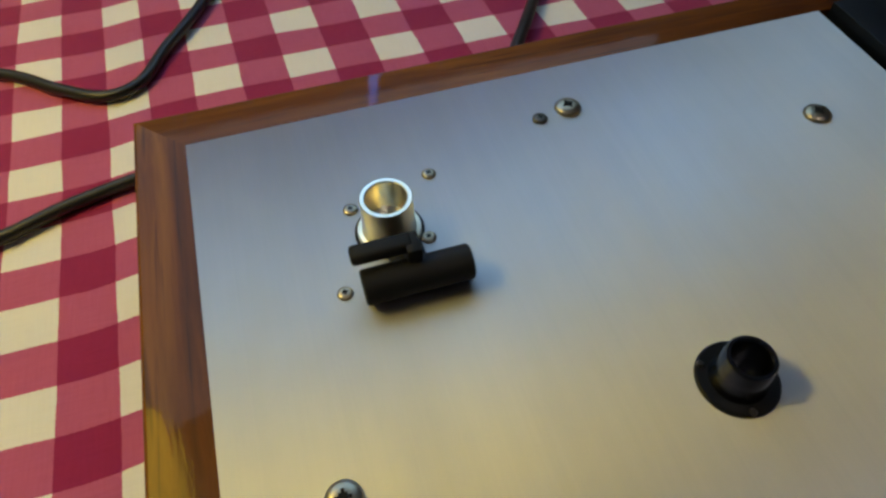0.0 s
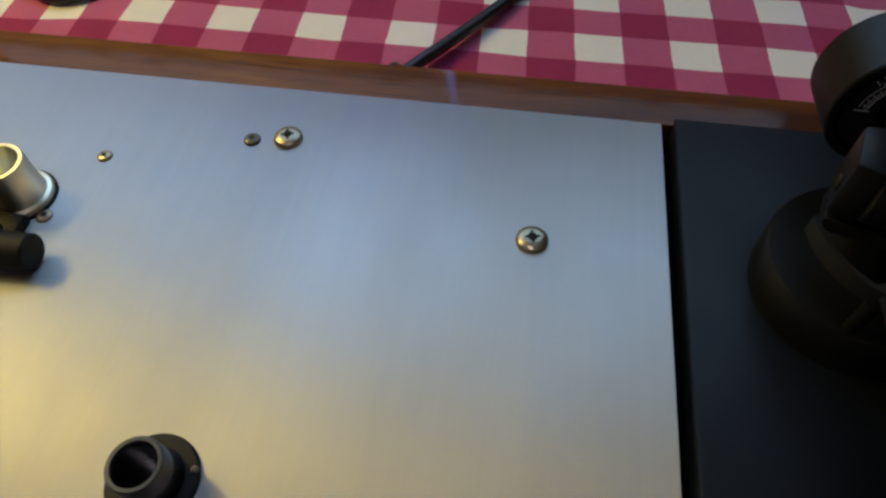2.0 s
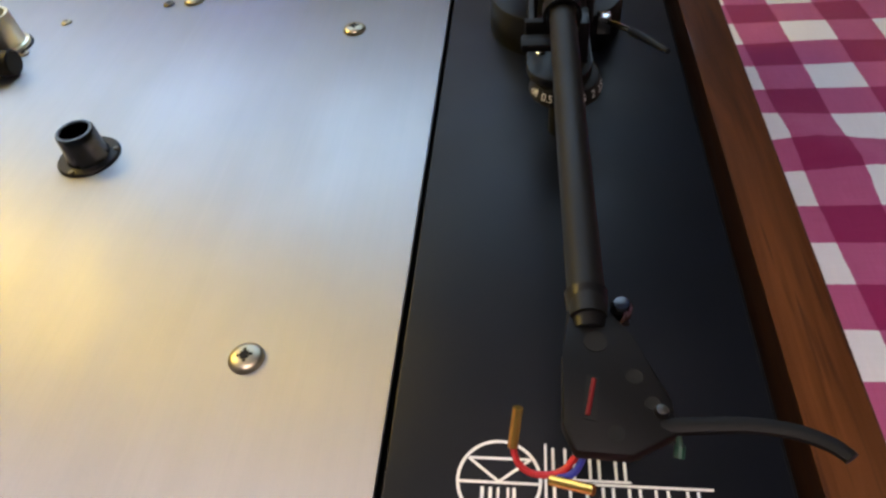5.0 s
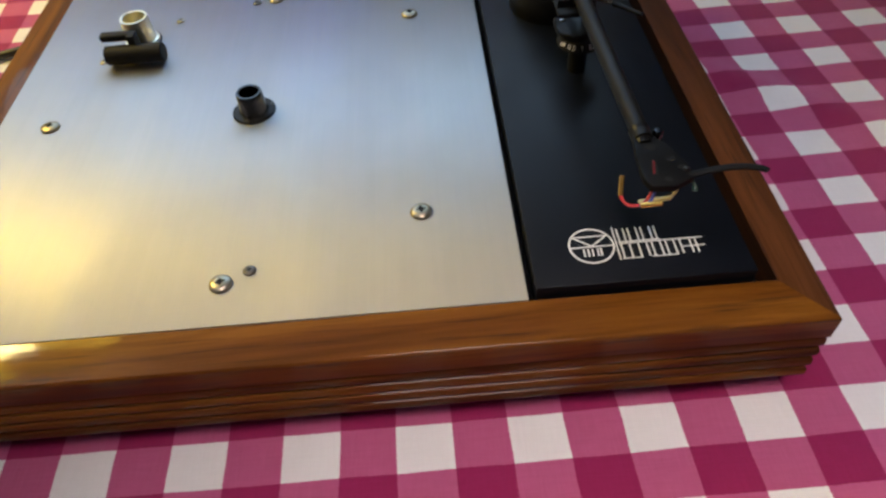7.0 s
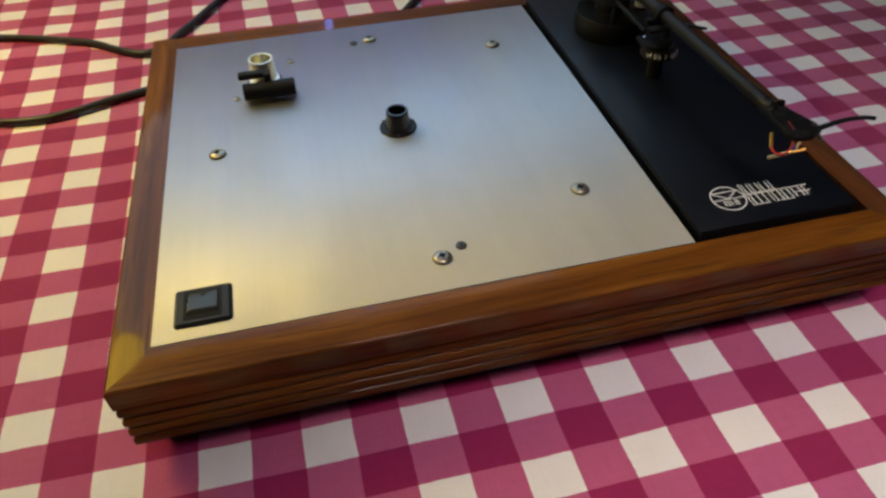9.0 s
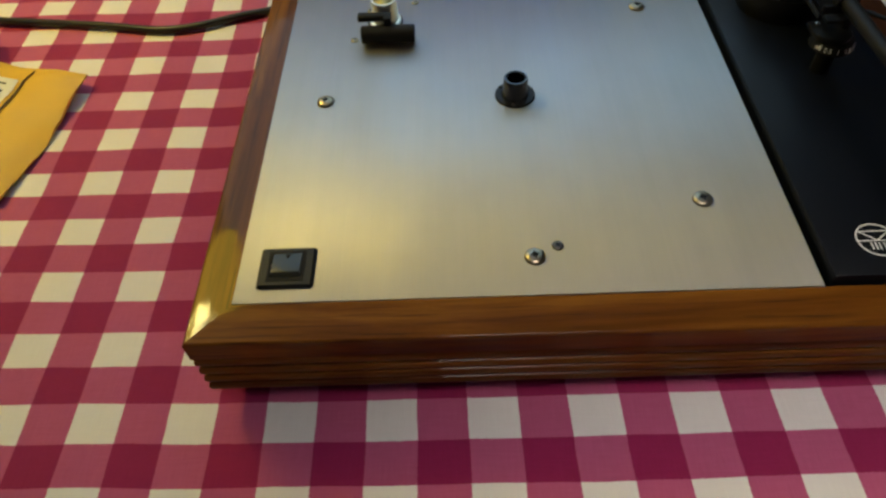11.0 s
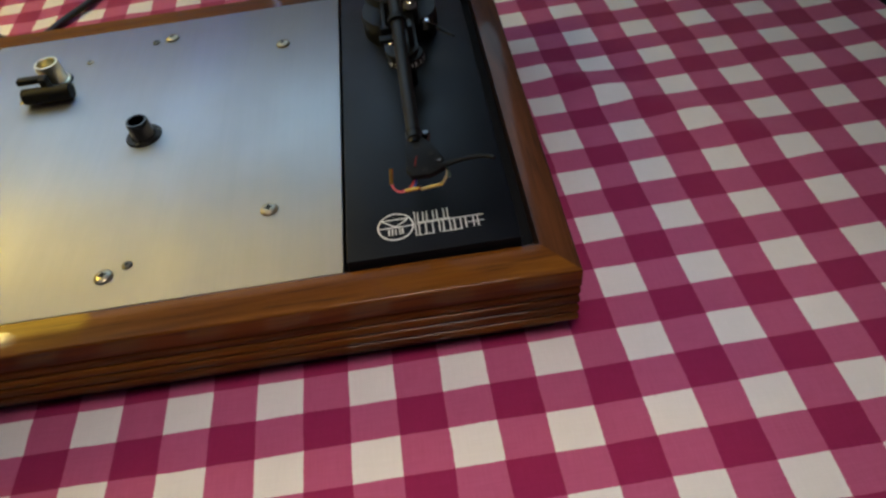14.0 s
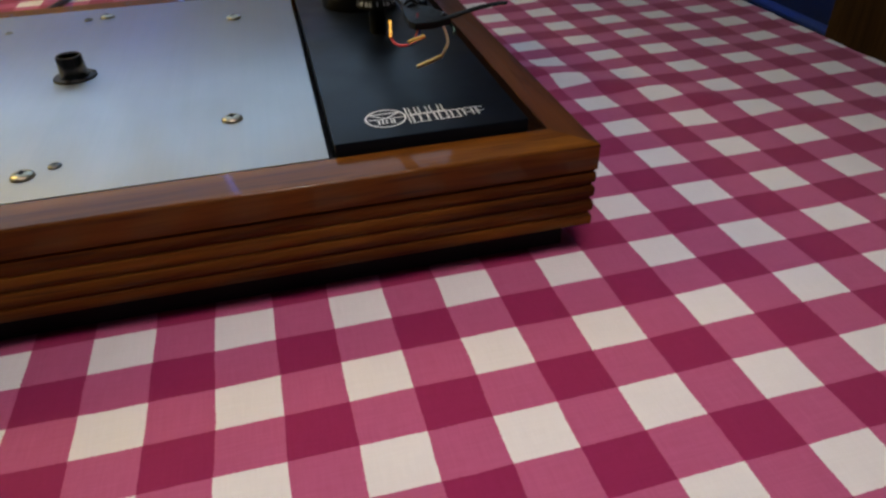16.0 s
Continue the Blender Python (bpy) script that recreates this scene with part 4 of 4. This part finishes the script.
def padded_envelope():
    u, v = Vector((-0.943, 0.332, 0)), Vector((-0.170, -0.985, 0))
    c = Vector((-0.164, 0.292, CLOTH_Z + 0.003))
    LU, LV, n, k = 0.21, 0.135, 26, 20

    def top(a, b):
        puff = max(0.0, min(1, a / 0.16, (1 - a) / 0.16, b / 0.16, (1 - b) / 0.16)) ** 0.6
        wob = noise.noise(Vector((a * 7, b * 9, 1.5))) * 0.0022
        lifted = 0.007 * max(0, 1 - (a + b) / 0.35)
        wavy = 0.002 * math.sin(b * 7.0) * max(0, 1 - a / 0.2)
        return c + u * (LU * a + 0.0012 * math.sin(b * 9)) + v * LV * b + Vector((0, 0, 0.0022 + 0.0105 * puff + wob + lifted + wavy))
    bm = bmesh.new()
    up = [[bm.verts.new(top(i / n, j / k)) for j in range(k + 1)] for i in range(n + 1)]
    dn = [[bm.verts.new((p.co.x, p.co.y, max(CLOTH_Z + 0.0016, min(p.co.z - 0.0008, CLOTH_Z + 0.004 + 0.007 * max(0, 1 - (i / n + j / k) / 0.35)))))
           for j, p in enumerate(r)] for i, r in enumerate(up)]
    for i in range(n):
        for j in range(k):
            bm.faces.new((up[i][j], up[i + 1][j], up[i + 1][j + 1], up[i][j + 1]))
            bm.faces.new((dn[i][j], dn[i][j + 1], dn[i + 1][j + 1], dn[i + 1][j]))
    rim = [(i, 0) for i in range(n)] + [(n, j) for j in range(k)] + [(i, k) for i in range(n, 0, -1)] + [(0, j) for j in range(k, 0, -1)]
    for (a, b), (d, e) in zip(rim, rim[1:] + rim[:1]):
        bm.faces.new((up[a][b], dn[a][b], dn[d][e], up[d][e]))
    env = part("padded_envelope", bm, ENVELOPE, None, "yellow padded paper envelope with a white postal label", True, "envelope")

    def patch(a0, a1, b0, b1, lift, mat, parent, name, label=""):
        q = bmesh.new()
        N = 8
        g = [[q.verts.new(top(a0 + (a1 - a0) * i / N, b0 + (b1 - b0) * j / N) + Vector((0, 0, lift))) for j in range(N + 1)] for i in range(N + 1)]
        for i in range(N):
            for j in range(N):
                q.faces.new((g[i][j], g[i + 1][j], g[i + 1][j + 1], g[i][j + 1]))
        return part(name, q, mat, parent, label)
    label = patch(0.225, 0.76, 0.20, 0.92, 0.0009, PAPER, env, "postal_label", "white printed label")
    for i, w in enumerate((0.016, 0.008, 0.020, 0.007, 0.012, 0.018, 0.008, 0.016, 0.010, 0.006)):
        a = 0.262 + 0.032 * i
        patch(a, a + w * 1.1, 0.30, 0.46, 0.0014, INK, label, "barcode_bar")
    for b in (0.24, 0.56, 0.62, 0.80):
        patch(0.27, 0.66, b, b + 0.014, 0.0014, INK, label, "print_line")
    # Shadow beside the lifted label edge, painted as a dark strip
    patch(0.196, 0.208, 0.09, 0.97, 0.0009, BROWN_WIRE_AND_SHADOW, env, "label_shadow", "shadow of the lifted label edge, put in as a dark strip")
    patch(0.50, 0.90, 0.02, 0.17, 0.0011, GREY_PAPER, env, "grey_flap", "pale grey flap")


padded_envelope()
part("cable", sweep(smooth_points([(-0.46, 0.36, CZ), (-0.37, 0.385, CZ), (-0.315, 0.380, CZ), (-0.287, 0.367, CZ + 0.006), (-0.264, 0.345, CZ + 0.014), (-0.253, 0.318, CZ + 0.019), (-0.246, 0.285, CZ + 0.019),
     (-0.256, 0.250, CZ + 0.019), (-0.290, 0.222, CZ + 0.018), (-0.340, 0.205, CZ + 0.014), (-0.42, 0.20, CZ), (-0.52, 0.21, CZ)], 8), 0.0032, 12), BROWN_WIRE_AND_SHADOW, None, "thin brown cable curling over the padded envelope", True, "cable")
part("paper_sheet", box(-0.10, 0.10, -0.075, 0.075, 0.0, 0.0012, 0.0, 2, Matrix.Translation((-0.408, 0.462, CLOTH_Z + 0.0022)) @ Matrix.Rotation(radians(-12), 4, "Z")), GREY_PAPER, None,
     "plain grey sheet of paper lying on the cloth", False, "paper")


# ---- beyond the table ----
def bench():
    b = thing("bench", (1.55, 0.72, FLOOR_Z), "dark bench with a navy blue fabric cushion beyond the table", "bench")
    part("seat", box(1.12, 2.30, 0.545, 0.90, FLOOR_Z + 0.14, FLOOR_Z + 0.53, 0.02, 3), DARK_FABRIC, b, "black-blue upholstered seat")
    cushion = part("cushion", box(1.10, 2.28, 0.545, 0.90, FLOOR_Z + 0.53, FLOOR_Z + 0.632, 0.018, 4), DENIM, b, "navy blue fabric cushion")
    # Light on the cushion's edge, put in as a lighter blue cord
    part("lit_edge", sweep(smooth_points([(1.104, 0.90, FLOOR_Z + 0.629), (1.103, 0.80, FLOOR_Z + 0.632), (1.102, 0.66, FLOOR_Z + 0.630), (1.104, 0.545, FLOOR_Z + 0.628)], 6), 0.007, 10), LIT_EDGE_BLUE, cushion, "lit cushion edge, put in as a lighter blue cord")
    for x in (1.18, 2.24):
        for y in (0.60, 0.85):
            part("leg", box(x - 0.03, x + 0.03, y - 0.03, y + 0.03, FLOOR_Z, FLOOR_Z + 0.14, 0.004), CABINET, b)


bench()


def cabinet():
    cab = thing("cabinet", (1.35, 0.0, FLOOR_Z), "dark brown wooden cabinet in the shade beyond the table", "cabinet")
    part("carcass", box(1.07, 1.70, -0.50, 0.525, FLOOR_Z + 0.05, 0.16, 0.004), CABINET, cab)
    part("plinth", box(1.10, 1.67, -0.47, 0.49, FLOOR_Z, FLOOR_Z + 0.05), BASE_BLACK, cab, "", False)
    for y0, y1 in ((-0.495, 0.010), (0.016, 0.522)):
        d = part("cabinet_door", box(1.052, 1.069, y0, y1, FLOOR_Z + 0.07, 0.14, 0.003), CABINET, cab)
        part("knob", turned([(0.006, 0), (0.006, 0.012), (0.012, 0.018), (0.010, 0.026), (0, 0.028)],
                            Matrix.Translation((1.052, (y0 + y1) / 2, -0.25)) @ Matrix.Rotation(radians(-90), 4, "Y"), 20), NICKEL, d)


cabinet()


# ---- lamps that light the place, pendant and uplighter added ----
def arc_lamp():
    x, y = -0.345, 0.388
    l = thing("arc_lamp", (-0.68, 0.62, CLOTH_Z), "black arc table lamp with a gold-lined shade, lit", "lamp")
    part("foot", turned([(0, CLOTH_Z + 0.0005), (0.085, CLOTH_Z + 0.0005), (0.088, CLOTH_Z + 0.010), (0.02, CLOTH_Z + 0.022), (0, CLOTH_Z + 0.022)], Matrix.Translation((-0.68, 0.62, 0))), ARM_BLACK, l)
    part("stem", sweep(smooth_points([(-0.68, 0.62, CLOTH_Z + 0.015), (-0.68, 0.62, 0.50), (-0.66, 0.605, 0.75), (-0.58, 0.55, 0.86), (-0.44, 0.465, 0.85), (x, y, 0.800)], 8), 0.007, 12), ARM_BLACK, l)
    at = Matrix.Translation((x, y, 0))
    shade = part("shade", turned([(0.1665, 0.620), (0.168, 0.620), (0.086, 0.780), (0.0845, 0.780), (0.1665, 0.620)], at, 48), ARM_BLACK, l, "black metal shade")
    part("lining", turned([(0.1645, 0.6205), (0.1655, 0.6205), (0.0840, 0.7795), (0.0830, 0.7795), (0.1645, 0.6205)], at, 48), LAMP_SHADE, shade, "glowing gold lining")
    part("spider", turned([(0.0, 0.777), (0.083, 0.779), (0.083, 0.781), (0.0, 0.805)], at, 24), ARM_BLACK, l, "black shade carrier")
    part("socket", turned([(0.0, 0.682), (0.020, 0.682), (0.020, 0.720), (0.010, 0.745), (0.008, 0.778), (0.0, 0.778)], at, 24), ARM_BLACK, l)
    part("bulb", turned([(0.0, 0.642), (0.018, 0.646), (0.029, 0.660), (0.030, 0.670), (0.022, 0.681), (0.0, 0.682)], at, 24), BULB, l, "glowing white bulb")


arc_lamp()
# Fixture for the added pendant light, out of view
fix = thing("added_pendant", (0.33, -0.40, 1.36), "wide white pendant lamp added out of view over the table, lit", "lamp")
at = Matrix.Translation((0.33, -0.40, 0.04))
part("shade", turned([(0.0, 1.47), (0.06, 1.47), (0.28, 1.44), (0.46, 1.37), (0.48, 1.345), (0.47, 1.345), (0.28, 1.42), (0.0, 1.45)], at, 40), CEILING, fix, "wide shallow white shade")
part("cord", turned([(0.003, 1.46), (0.003, 1.6795)], at, 12), CABLE, fix)
# Body for the added uplighter, standing out of view
up = thing("added_uplighter", (-1.15, 0.45, FLOOR_Z), "black uplighter added out of view to light the ceiling", "lamp")
at = Matrix.Translation((-1.15, 0.45, 0))
part("base_plate", turned([(0.0, FLOOR_Z), (0.13, FLOOR_Z), (0.13, FLOOR_Z + 0.015), (0.02, FLOOR_Z + 0.03), (0.0, FLOOR_Z + 0.03)], at, 40), ARM_BLACK, up)
part("pole", turned([(0.010, FLOOR_Z + 0.025), (0.010, 1.08)], at, 16), ARM_BLACK, up)
part("bowl", turned([(0.0, 1.07), (0.05, 1.08), (0.12, 1.13), (0.15, 1.17), (0.146, 1.17), (0.12, 1.14), (0.05, 1.09), (0.0, 1.085)], at, 40), ARM_BLACK, up, "open black bowl shade")


def window():
    w = thing("window_1", ((WX0 + WX1) / 2, 0.96, WZ0), "window with a pale frame and blue dusk outside", "window")
    w["kind"] = "structure"
    for x0, x1 in ((WX0, WX0 + 0.05), (WX1 - 0.05, WX1), ((WX0 + WX1) / 2 - 0.03, (WX0 + WX1) / 2 + 0.03)):
        part("window_frame", box(x0, x1, 0.935, 0.985, WZ0, WZ1, 0.004), CEILING, w)
    for z0, z1 in ((WZ0, WZ0 + 0.05), (WZ1 - 0.05, WZ1)):
        part("window_frame", box(WX0 + 0.05, WX1 - 0.05, 0.935, 0.985, z0, z1, 0.004), CEILING, w)


window()


def vertical_blind():
    """Pale fabric slats hanging before the window, almost shut; one gap stands wider open."""
    b = thing("vertical_blind", (0.12, 0.825, 1.46), "pale grey vertical blind, nearly closed before the window", "blind")
    part("rail", box(-0.52, 0.74, 0.800, 0.850, 1.44, 1.47, 0.003), CEILING, b, "white head rail")
    gaps = [-0.532 + 0.0785 * i for i in range(9)] + [0.1685, 0.257, 0.338, 0.418, 0.498, 0.578, 0.658, 0.738]
    for i, (x0, x1) in enumerate(zip(gaps, gaps[1:])):
        open_left = 0.0052 if abs(x0 - 0.1685) < 1e-6 else 0.0003
        open_right = 0.0052 if abs(x1 - 0.1685) < 1e-6 else 0.0003
        slat = box(x0 + open_left, x1 - open_right, 0.8242, 0.8250, -0.12, 1.44)
        bmesh.ops.subdivide_edges(slat, edges=[e for e in slat.edges if abs((e.verts[0].co - e.verts[1].co).x) > 0.03], cuts=7)
        mid = (x0 + x1) / 2
        for v in slat.verts:
            v.co.y += 0.0045 * (1 - ((v.co.x - mid) / ((x1 - x0) / 2)) ** 2)
        part("slat", slat, BLIND, b)


vertical_blind()
